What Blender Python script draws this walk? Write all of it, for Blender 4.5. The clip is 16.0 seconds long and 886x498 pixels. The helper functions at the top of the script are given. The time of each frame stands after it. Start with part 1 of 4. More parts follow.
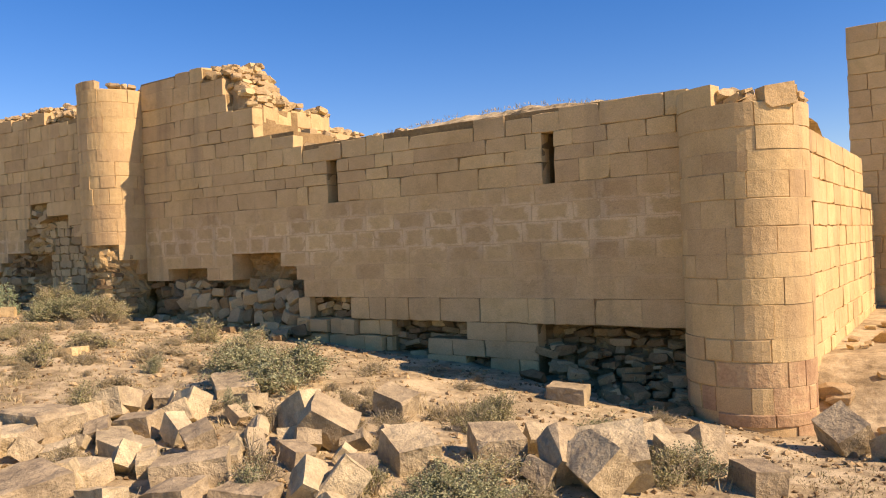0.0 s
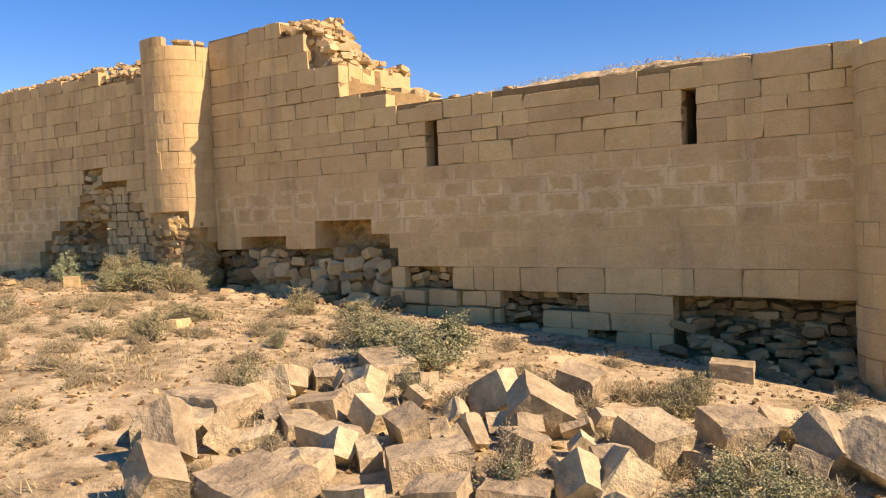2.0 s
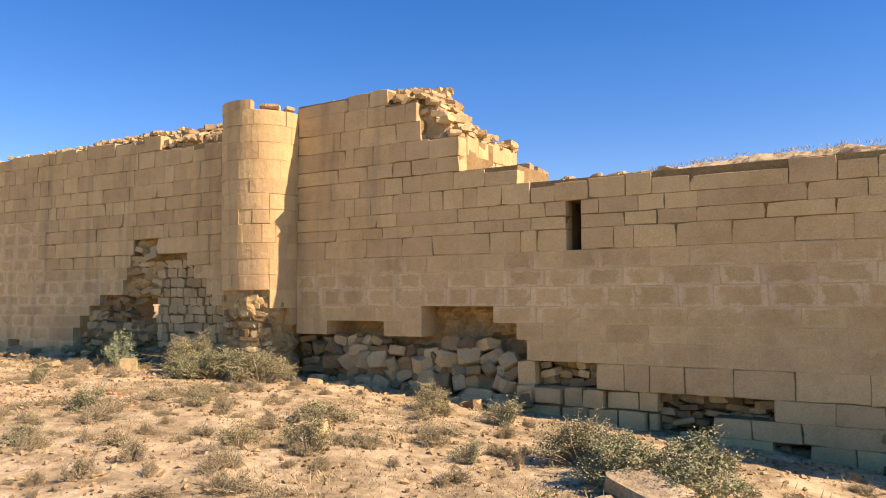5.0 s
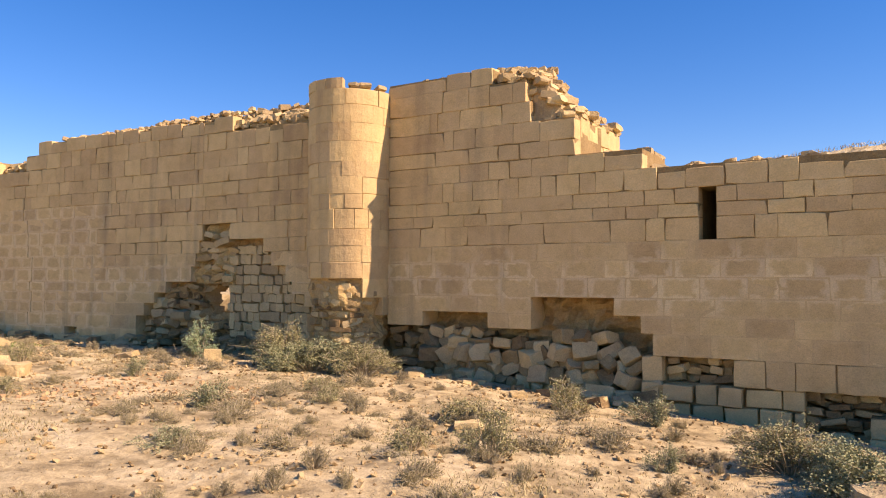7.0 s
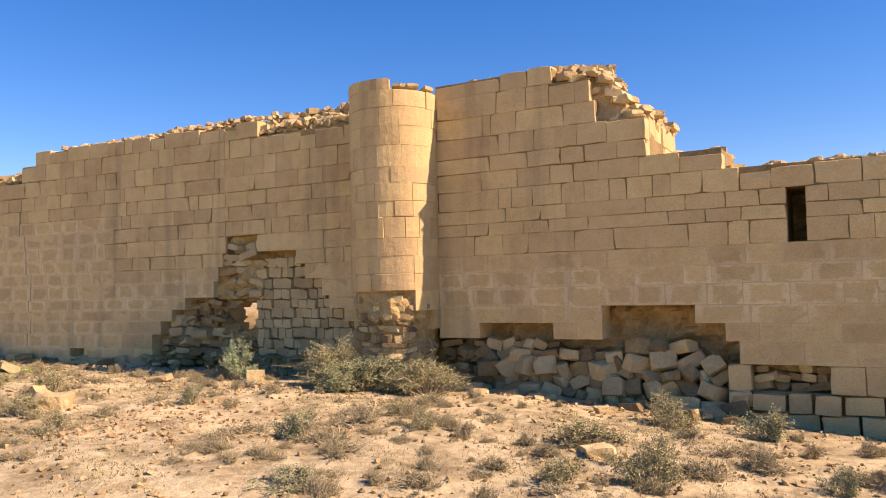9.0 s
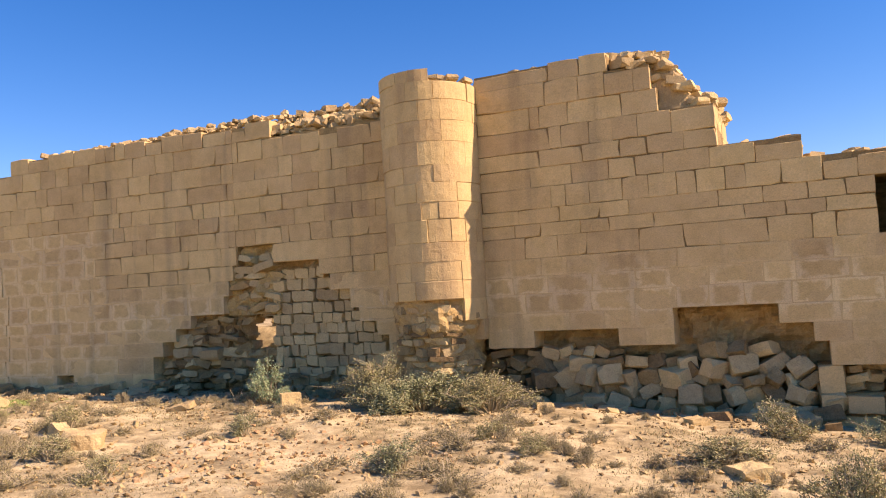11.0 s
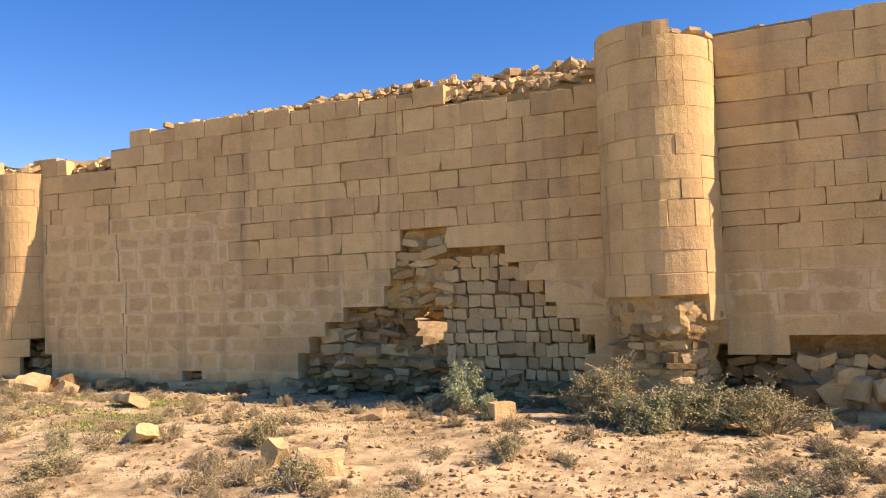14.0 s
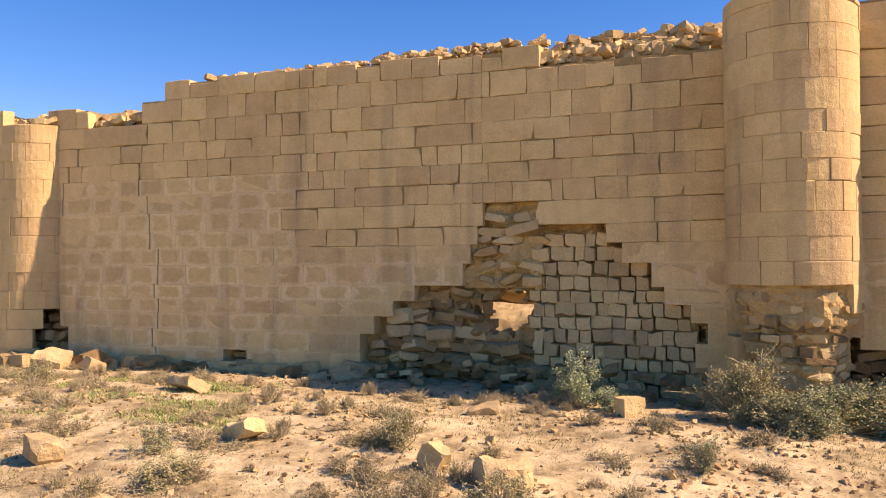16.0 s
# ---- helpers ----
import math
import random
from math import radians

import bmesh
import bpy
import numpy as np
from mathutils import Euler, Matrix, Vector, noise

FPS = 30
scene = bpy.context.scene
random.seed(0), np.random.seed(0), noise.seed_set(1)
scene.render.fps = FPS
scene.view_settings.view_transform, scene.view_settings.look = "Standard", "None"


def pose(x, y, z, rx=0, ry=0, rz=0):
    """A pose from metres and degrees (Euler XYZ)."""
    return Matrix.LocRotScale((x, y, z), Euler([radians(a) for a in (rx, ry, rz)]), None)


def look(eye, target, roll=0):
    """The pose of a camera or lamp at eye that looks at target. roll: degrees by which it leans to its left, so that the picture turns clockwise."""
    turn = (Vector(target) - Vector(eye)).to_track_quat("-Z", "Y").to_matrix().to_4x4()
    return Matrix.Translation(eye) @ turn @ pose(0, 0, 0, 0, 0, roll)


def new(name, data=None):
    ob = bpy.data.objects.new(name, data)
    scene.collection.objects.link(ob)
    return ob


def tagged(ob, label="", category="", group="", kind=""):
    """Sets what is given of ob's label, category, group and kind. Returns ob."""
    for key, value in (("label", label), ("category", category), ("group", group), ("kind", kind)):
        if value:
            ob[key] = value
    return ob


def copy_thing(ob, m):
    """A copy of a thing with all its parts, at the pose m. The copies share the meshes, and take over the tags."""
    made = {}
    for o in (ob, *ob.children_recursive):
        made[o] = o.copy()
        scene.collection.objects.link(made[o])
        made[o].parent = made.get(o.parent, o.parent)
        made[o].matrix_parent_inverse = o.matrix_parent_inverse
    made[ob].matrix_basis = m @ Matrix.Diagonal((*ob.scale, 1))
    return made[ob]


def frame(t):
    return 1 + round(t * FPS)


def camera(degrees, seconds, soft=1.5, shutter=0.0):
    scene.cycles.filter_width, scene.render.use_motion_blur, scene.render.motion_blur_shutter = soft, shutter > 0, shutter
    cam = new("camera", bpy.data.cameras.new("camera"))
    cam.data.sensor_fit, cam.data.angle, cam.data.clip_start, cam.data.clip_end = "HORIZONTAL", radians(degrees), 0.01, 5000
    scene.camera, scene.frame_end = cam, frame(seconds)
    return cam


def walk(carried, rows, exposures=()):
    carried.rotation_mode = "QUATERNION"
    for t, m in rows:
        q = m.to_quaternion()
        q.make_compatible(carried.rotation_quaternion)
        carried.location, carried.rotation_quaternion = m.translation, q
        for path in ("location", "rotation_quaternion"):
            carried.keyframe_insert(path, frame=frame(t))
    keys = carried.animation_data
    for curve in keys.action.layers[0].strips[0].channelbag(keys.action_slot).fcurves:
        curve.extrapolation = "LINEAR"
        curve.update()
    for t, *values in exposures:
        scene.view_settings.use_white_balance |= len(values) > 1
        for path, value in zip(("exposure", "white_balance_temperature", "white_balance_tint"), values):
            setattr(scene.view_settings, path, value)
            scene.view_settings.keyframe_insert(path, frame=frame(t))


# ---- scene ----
cam = camera(59.9, 16.0, soft=1.1)
METRES, EYE, TILT, LEAN, TURN = 13.0, 1.65, 0.0, 0.0, 35.0
ROWS = [
    (0.0, 0.0, 0.0, 0.0, -0.01, -0.18, 2.25),
    (0.5, -0.027, 0.0115, -0.0023, 0.57, -0.44, 4.21),
    (1.0, -0.0553, 0.0252, -0.0018, 1.02, -1.54, 3.96),
    (1.5, -0.0847, 0.0362, -0.0008, 0.62, -2.73, 1.83),
    (2.0, -0.1095, 0.0487, -0.0, -0.09, -2.37, 2.12),
    (2.5, -0.1352, 0.067, 0.0033, -0.28, -0.79, 2.24),
    (3.0, -0.163, 0.0803, 0.0037, -0.51, 0.74, 2.19),
    (3.5, -0.1889, 0.0961, 0.0035, -0.54, 1.84, 2.45),
    (4.0, -0.2155, 0.1133, 0.008, -1.1, 3.46, 1.32),
    (6.5, -0.3532, 0.168, 0.0106, -3.85, 3.58, 0.19),
    (7.0, -0.3802, 0.1827, 0.0123, -2.99, 2.67, -0.18),
    (7.5, -0.4059, 0.1893, 0.013, -4.04, 2.75, -0.47),
    (8.0, -0.4293, 0.2002, 0.0138, -5.12, 2.82, -0.21),
    (8.5, -0.454, 0.2156, 0.0171, -5.31, 2.9, 0.59),
    (11.0, -0.5664, 0.3075, 0.0231, -10.05, 3.42, 3.25),
    (11.5, -0.5856, 0.3352, 0.0248, -10.3, 3.58, 2.7),
    (12.0, -0.6127, 0.3555, 0.0249, -10.3, 3.1, 1.68),
    (12.5, -0.6383, 0.3767, 0.0264, -9.57, 3.13, 2.49),
    (13.0, -0.6643, 0.4028, 0.0288, -9.23, 3.16, 2.63),
    (13.5, -0.6927, 0.4251, 0.0299, -8.97, 3.06, 2.05),
    (14.0, -0.7167, 0.4467, 0.0301, -8.72, 3.0, 2.08),
    (14.5, -0.7412, 0.4703, 0.0333, -9.43, 2.66, 1.02),
    (15.0, -0.7715, 0.49, 0.036, -9.9, 2.09, 0.95),
    (15.5, -0.8001, 0.5128, 0.0345, -10.22, 1.31, 0.95),
    (16.0, -0.8284, 0.5326, 0.0375, -12.58, 0.93, 0.38),
]
walk(cam, [(t, pose(0, 0, EYE, TILT, LEAN, TURN) @ pose(METRES * x, METRES * y, METRES * z, 90 + pitch, roll, yaw)) for t, x, y, z, yaw, pitch, roll in ROWS],
     exposures=[(0.0, 0.90, 7500, 31), (2.0, 1.06, 7700, 32), (6.0, 1.13, 7500, 32), (11.0, 1.19, 7600, 33), (16.0, 1.25, 7900, 35)])

# ---- light: low sun almost along the wall, from slightly behind it ----
SUN_AZ, SUN_EL = 9.0, 40.0
sun_way = Vector((math.cos(math.radians(SUN_AZ)) * math.cos(math.radians(SUN_EL)), math.sin(math.radians(SUN_AZ)) * math.cos(math.radians(SUN_EL)), math.sin(math.radians(SUN_EL))))
sun_data = bpy.data.lights.new("sun", "SUN")
sun_data.energy, sun_data.angle, sun_data.color = 3.5, math.radians(0.5), (1.0, 0.89, 0.72)
sun = new("sun", sun_data)
sun.matrix_world = look((30, 5, 25), Vector((30, 5, 25)) - sun_way)
world = bpy.data.worlds.new("sky")
world.use_nodes = True
scene.world = world
wn = world.node_tree
sky = wn.nodes.new("ShaderNodeTexSky")
sky.sky_type, sky.sun_disc = "NISHITA", False
sky.sun_elevation, sky.sun_rotation = math.radians(SUN_EL), math.radians(90 - SUN_AZ)
sky.air_density, sky.dust_density, sky.ozone_density = 1.0, 0.0, 5.0
deep = wn.nodes.new("ShaderNodeHueSaturation")
deep.inputs["Saturation"].default_value, deep.inputs["Hue"].default_value = 1.34, 0.507
wn.links.new(sky.outputs[0], deep.inputs["Color"])
wn.links.new(deep.outputs[0], wn.nodes["Background"].inputs[0])
wn.nodes["Background"].inputs[1].default_value = 0.083


# ---- materials ----
def material(name, stops, scale=3.0, grain=60.0, bump=0.25, rough=0.92, spread=0.12, spots=0.0, smear=False, streak=False):
    """Weathered mineral surface: colours from large noise, spread per piece, fine grain and relief."""
    m = bpy.data.materials.new(name)
    m.use_nodes = True
    n, l = m.node_tree.nodes, m.node_tree.links
    b = n["Principled BSDF"]
    b.inputs["Roughness"].default_value = rough
    b.inputs["Specular IOR Level"].default_value = 0.15
    geo, info = n.new("ShaderNodeNewGeometry"), n.new("ShaderNodeObjectInfo")

    def noise(s, detail=5.0, r=0.6, shift=None):
        t = n.new("ShaderNodeTexNoise")
        t.inputs["Scale"].default_value, t.inputs["Detail"].default_value, t.inputs["Roughness"].default_value = s, detail, r
        l.new(geo.outputs["Position"], t.inputs["Vector"])
        return t.outputs["Fac"]

    def maths(op, a, c=0.0, clamp=False):
        k = n.new("ShaderNodeMath")
        k.operation, k.use_clamp = op, clamp
        for i, v in enumerate((a, c)):
            if isinstance(v, (int, float)):
                k.inputs[i].default_value = v
            else:
                l.new(v, k.inputs[i])
        return k.outputs[0]

    def mix(f, a, c, kind="MIX"):
        k = n.new("ShaderNodeMix")
        k.data_type, k.blend_type = "RGBA", kind
        for i, v in ((0, f), (6, a), (7, c)):
            if isinstance(v, (int, float)):
                k.inputs[i].default_value = v
            elif isinstance(v, tuple):
                k.inputs[i].default_value = (*v, 1)
            else:
                l.new(v, k.inputs[i])
        return k.outputs[2]

    big, mid, fine = noise(scale), noise(scale * 5), noise(grain, 3.0, 0.7)
    ramp = n.new("ShaderNodeValToRGB")
    for i, (p, c) in enumerate(stops):
        e = ramp.color_ramp.elements[i] if i < 2 else ramp.color_ramp.elements.new(p)
        e.position, e.color = p, (*c, 1)
    l.new(maths("ADD", maths("MULTIPLY", big, 0.6), maths("MULTIPLY", mid, 0.4)), ramp.inputs[0])
    col = ramp.outputs[0]
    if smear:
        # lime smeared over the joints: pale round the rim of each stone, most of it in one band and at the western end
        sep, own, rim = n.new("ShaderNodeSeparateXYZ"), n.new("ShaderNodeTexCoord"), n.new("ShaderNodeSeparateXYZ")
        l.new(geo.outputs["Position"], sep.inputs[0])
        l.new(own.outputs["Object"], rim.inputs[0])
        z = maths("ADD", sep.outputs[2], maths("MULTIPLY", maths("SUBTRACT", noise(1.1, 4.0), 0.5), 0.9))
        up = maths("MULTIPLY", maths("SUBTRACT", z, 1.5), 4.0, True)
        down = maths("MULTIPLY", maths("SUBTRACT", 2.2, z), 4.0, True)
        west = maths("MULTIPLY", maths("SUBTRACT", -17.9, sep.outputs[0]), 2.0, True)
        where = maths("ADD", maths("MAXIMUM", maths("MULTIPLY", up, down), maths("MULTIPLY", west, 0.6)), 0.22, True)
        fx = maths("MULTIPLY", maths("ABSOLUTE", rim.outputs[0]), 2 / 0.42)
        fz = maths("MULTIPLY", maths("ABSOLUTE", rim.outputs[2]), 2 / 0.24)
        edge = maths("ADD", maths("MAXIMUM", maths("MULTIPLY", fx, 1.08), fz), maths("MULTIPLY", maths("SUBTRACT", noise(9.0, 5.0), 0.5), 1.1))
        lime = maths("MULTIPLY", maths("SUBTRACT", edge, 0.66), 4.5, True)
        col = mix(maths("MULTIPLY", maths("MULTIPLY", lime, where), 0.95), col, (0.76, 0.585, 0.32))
    if streak:
        # long dark run-off streaks
        vec = n.new("ShaderNodeVectorMath")
        vec.operation = "MULTIPLY"
        vec.inputs[1].default_value = (1.6, 1.6, 0.12)
        l.new(geo.outputs["Position"], vec.inputs[0])
        st = n.new("ShaderNodeTexNoise")
        st.inputs["Scale"].default_value, st.inputs["Detail"].default_value = 1.6, 6.0
        l.new(vec.outputs[0], st.inputs["Vector"])
        col = mix(maths("MULTIPLY", maths("SUBTRACT", st.outputs["Fac"], 0.56, True), 3.0, True), col, (0.26, 0.19, 0.115))
    if spots:
        sp = maths("MULTIPLY", maths("SUBTRACT", noise(grain * 0.5, 4.0, 0.75), 0.56, True), 5.0, True)
        col = mix(maths("MULTIPLY", sp, spots), col, (0.17, 0.135, 0.10))
    shade = maths("ADD", maths("MULTIPLY", info.outputs["Random"], 2 * spread), 1 - spread)
    shade = maths("MULTIPLY", shade, maths("ADD", maths("MULTIPLY", fine, 0.85), 0.575))
    hsv = n.new("ShaderNodeHueSaturation")
    l.new(shade, hsv.inputs["Value"])
    l.new(maths("ADD", maths("MULTIPLY", info.outputs["Random"], 0.008), 0.497), hsv.inputs["Hue"])
    l.new(col, hsv.inputs["Color"])
    l.new(hsv.outputs[0], b.inputs["Base Color"])
    bp = n.new("ShaderNodeBump")
    bp.inputs["Strength"].default_value, bp.inputs["Distance"].default_value = bump, 0.03
    l.new(maths("ADD", maths("MULTIPLY", mid, 0.9), maths("MULTIPLY", fine, 0.28)), bp.inputs["Height"])
    l.new(bp.outputs[0], b.inputs["Normal"])
    return m


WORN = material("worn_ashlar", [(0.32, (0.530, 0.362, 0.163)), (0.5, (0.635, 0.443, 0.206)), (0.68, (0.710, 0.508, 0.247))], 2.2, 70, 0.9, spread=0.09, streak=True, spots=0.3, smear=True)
ASHLAR = material("ashlar_sandstone", [(0.32, (0.540, 0.368, 0.160)), (0.5, (0.660, 0.464, 0.214)), (0.68, (0.735, 0.532, 0.258))], 1.3, 70, 0.8, spread=0.10, streak=True, spots=0.28)
TOWER = material("tower_sandstone", [(0.32, (0.510, 0.348, 0.156)), (0.5, (0.600, 0.424, 0.197)), (0.68, (0.665, 0.484, 0.236))], 1.6, 80, 0.65, spread=0.09, streak=True, spots=0.2)
MORTAR = material("old_lime_mortar", [(0.3, (0.595, 0.414, 0.193)), (0.7, (0.745, 0.542, 0.264))], 2.5, 80, 0.6, streak=True, spots=0.2)
JOINT = material("eroded_joint_earth", [(0.3, (0.24, 0.16, 0.067)), (0.7, (0.44, 0.308, 0.138))], 3.0, 60, 0.8)
RED = material("reddish_sandstone", [(0.32, (0.36, 0.215, 0.112)), (0.5, (0.46, 0.292, 0.150)), (0.68, (0.57, 0.40, 0.202))], 2.5, 45, 0.7, spread=0.16, spots=0.35)
CORE = material("rubble_core_mortar", [(0.3, (0.40, 0.268, 0.110)), (0.5, (0.51, 0.352, 0.152)), (0.7, (0.62, 0.448, 0.205))], 4.0, 50, 1.0, spots=0.3)
RUBBLE = material("rubble_stone", [(0.3, (0.20, 0.130, 0.058)), (0.5, (0.31, 0.212, 0.098)), (0.7, (0.43, 0.306, 0.147))], 3.0, 60, 0.8, spread=0.28, spots=0.3)
CREST = material("bleached_rubble", [(0.3, (0.45, 0.322, 0.150)), (0.7, (0.65, 0.488, 0.250))], 3.0, 60, 0.7, spread=0.2, spots=0.3)
FALLEN = material("fallen_stone", [(0.34, (0.250, 0.200, 0.122)), (0.47, (0.410, 0.328, 0.186)), (0.62, (0.590, 0.472, 0.268))], 2.8, 70, 1.0, spread=0.22, spots=0.6)
EARTH = material("dry_earth", [(0.39, (0.255, 0.193, 0.102)), (0.48, (0.425, 0.330, 0.180)), (0.59, (0.615, 0.492, 0.284))], 1.7, 60, 1.0, rough=0.97, spread=0.0, spots=0.7)


def leafy(name, a, c, rough=0.8):
    m = bpy.data.materials.new(name)
    m.use_nodes = True
    n, l = m.node_tree.nodes, m.node_tree.links
    b = n["Principled BSDF"]
    b.inputs["Roughness"].default_value = rough
    b.inputs["Specular IOR Level"].default_value = 0.2
    geo = n.new("ShaderNodeNewGeometry")
    k = n.new("ShaderNodeMix")
    k.data_type = "RGBA"
    k.inputs[6].default_value, k.inputs[7].default_value = (*a, 1), (*c, 1)
    l.new(geo.outputs["Random Per Island"], k.inputs[0])
    l.new(k.outputs[2], b.inputs["Base Color"])
    return m


LEAF_GREEN = leafy("grey_green_leaf", (0.185, 0.200, 0.092), (0.395, 0.400, 0.208))
LEAF_FRESH = leafy("fresh_saltbush_leaf", (0.21, 0.285, 0.140), (0.42, 0.485, 0.270))
LEAF_OLIVE = leafy("olive_leaf", (0.190, 0.185, 0.075), (0.455, 0.415, 0.200))
LEAF_DRY = leafy("dry_scrub_leaf", (0.19, 0.165, 0.070), (0.44, 0.375, 0.185))
TWIG = leafy("bleached_twig", (0.26, 0.21, 0.12), (0.50, 0.42, 0.27))
STRAW = leafy("dry_grass", (0.36, 0.29, 0.13), (0.58, 0.47, 0.24))
GRASS = leafy("thin_green_grass", (0.15, 0.22, 0.05), (0.33, 0.39, 0.13))

# ---- helpers ----
def mesh_from(name, verts, faces, mat, smooth=False):
    me = bpy.data.meshes.new(name)
    me.from_pydata([tuple(v) for v in verts], [], faces)
    me.materials.append(mat)
    if smooth:
        me.polygons.foreach_set("use_smooth", [True] * len(me.polygons))
    me.update()
    return me


def child(name, me, parent, m=None, label=""):
    ob = new(name, me)
    ob.parent = parent
    if m is not None:
        ob.matrix_basis = m
    if label:
        tagged(ob, label)
    return ob


def part(name, bm, mat, parent, label=""):
    me = bpy.data.meshes.new(name)
    bm.to_mesh(me)
    bm.free()
    me.materials.append(mat)
    return child(name, me, parent, None, label)


def thing(name, label, category, kind="", group="", m=None):
    ob = tagged(new(name), label, category, group, kind)
    if m is not None:
        ob.matrix_basis = m
    return ob


def smooth_step(a, c, v):
    k = min(1.0, max(0.0, (v - a) / (c - a)))
    return k * k * (3 - 2 * k)


def wob(x, y, s=1.0):
    return noise_at(Vector((x * s, y * s, 3.1)))


noise_at = noise.noise


def ground_z(x, y):
    """The lie of the land: it climbs to the west and dips along the foot of the corner tower."""
    cx, cy = min(-1.6, max(-24.0, x)), min(8.0, max(-2.0, y))
    z = 0.0021 - 0.0696 * cx + 0.0152 * cy - 0.0035 * cx * cx - 0.0113 * cx * cy - 0.01 * cy * cy - 0.000074 * cx ** 3 - 0.000369 * cx * cx * cy
    z += 0.6 * smooth_step(7.7, 9.2, y) * smooth_step(-2.4, -1.4, x)
    z += 0.9 * smooth_step(8.4, 9.0, y) * smooth_step(-1.6, -2.4, x) if x < -1.6 else 0.0
    return z


def ground_full(x, y):
    d = max(0.0, abs(x + 11) - 16, abs(y - 3) - 9)
    f = 1.0 / (1.0 + d)
    z = ground_z(x, y) + f * (0.05 * wob(x, y, 0.8) + 0.03 * wob(x, y, 2.3) + 0.016 * wob(x, y, 6.0) + 0.008 * wob(x, y, 15.0))
    if d > 0:
        z += 0.9 * (1 - math.exp(-d / 30)) * wob(x, y, 0.03) * 3
        z += 5.5 * smooth_step(-27, -48, x) * smooth_step(-10, 20, y)
    return z


# ---- ground: one sheet out to the horizon ----
def axis(lo, hi, step, far):
    inner = list(np.arange(lo, hi + 1e-6, step))
    out, d, p = [], step, hi
    while p < far:
        d *= 1.35
        p += d
        out.append(p)
    low, d, p = [], step, lo
    while p > -far:
        d *= 1.35
        p -= d
        low.append(p)
    return low[::-1] + inner + out


gx, gy = axis(-24.0, 1.0, 0.075, 900), axis(-1.0, 8.2, 0.065, 900)
verts = [(x, y, ground_full(x, y)) for y in gy for x in gx]
w = len(gx)
faces = [(j * w + i, j * w + i + 1, (j + 1) * w + i + 1, (j + 1) * w + i) for j in range(len(gy) - 1) for i in range(w - 1)]
ground = tagged(new("ground", mesh_from("ground", verts, faces, EARTH, True)), "dry pale stony desert earth sloping along the ruined wall", "ground", "", "structure")


# ---- ashlar blocks: a few worn shapes shared by all pieces ----
BW, BD, BH = 0.42, 0.20, 0.24


def block_mesh(seed, mat, wear=1.0):
    """One facing stone: a ragged worn outline, a softened rim, a slightly uneven face."""
    r = random.Random(seed)
    front, rim, back = [], [], []
    ring = [(-1, -1), (-0.35, -1), (0.35, -1), (1, -1), (1, 0), (1, 1), (0.35, 1), (-0.35, 1), (-1, 1), (-1, 0)]
    n = len(ring)
    for sx, sz in ring:
        jx, jz = r.uniform(-0.005, 0.005) * wear, r.uniform(-0.005, 0.005) * wear
        corner = abs(sx) == 1 and abs(sz) == 1
        if r.random() < (0.26 if corner else 0.12):
            bite = r.uniform(0.006, 0.020) * wear
            jx, jz = jx - (sx * bite if abs(sx) == 1 else 0), jz - (sz * bite * 0.8 if abs(sz) == 1 else 0)
        x, z = sx * BW / 2 + jx, sz * BH / 2 + jz
        ins = r.uniform(0.002, 0.008) * wear
        rim.append((x, -BD / 2 + ins * 1.3, z))
        front.append((x - math.copysign(ins, sx) * (abs(sx) == 1), -BD / 2 + r.uniform(-0.003, 0.004), z - math.copysign(ins, sz) * (abs(sz) == 1)))
        back.append((sx * BW / 2, BD / 2, sz * BH / 2))
    v = front + rim + back
    f = [tuple(range(n))]
    for a in (0, n):
        f += [(a + k, a + n + k, a + n + (k + 1) % n, a + (k + 1) % n) for k in range(n)]
    return mesh_from("block", v, f, mat)


BLOCKS = [block_mesh(s, ASHLAR, 0.95) for s in range(18)]
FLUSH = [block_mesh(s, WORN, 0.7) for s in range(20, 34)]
SMALLS = [block_mesh(s, CREST, 1.7) for s in range(40, 50)]


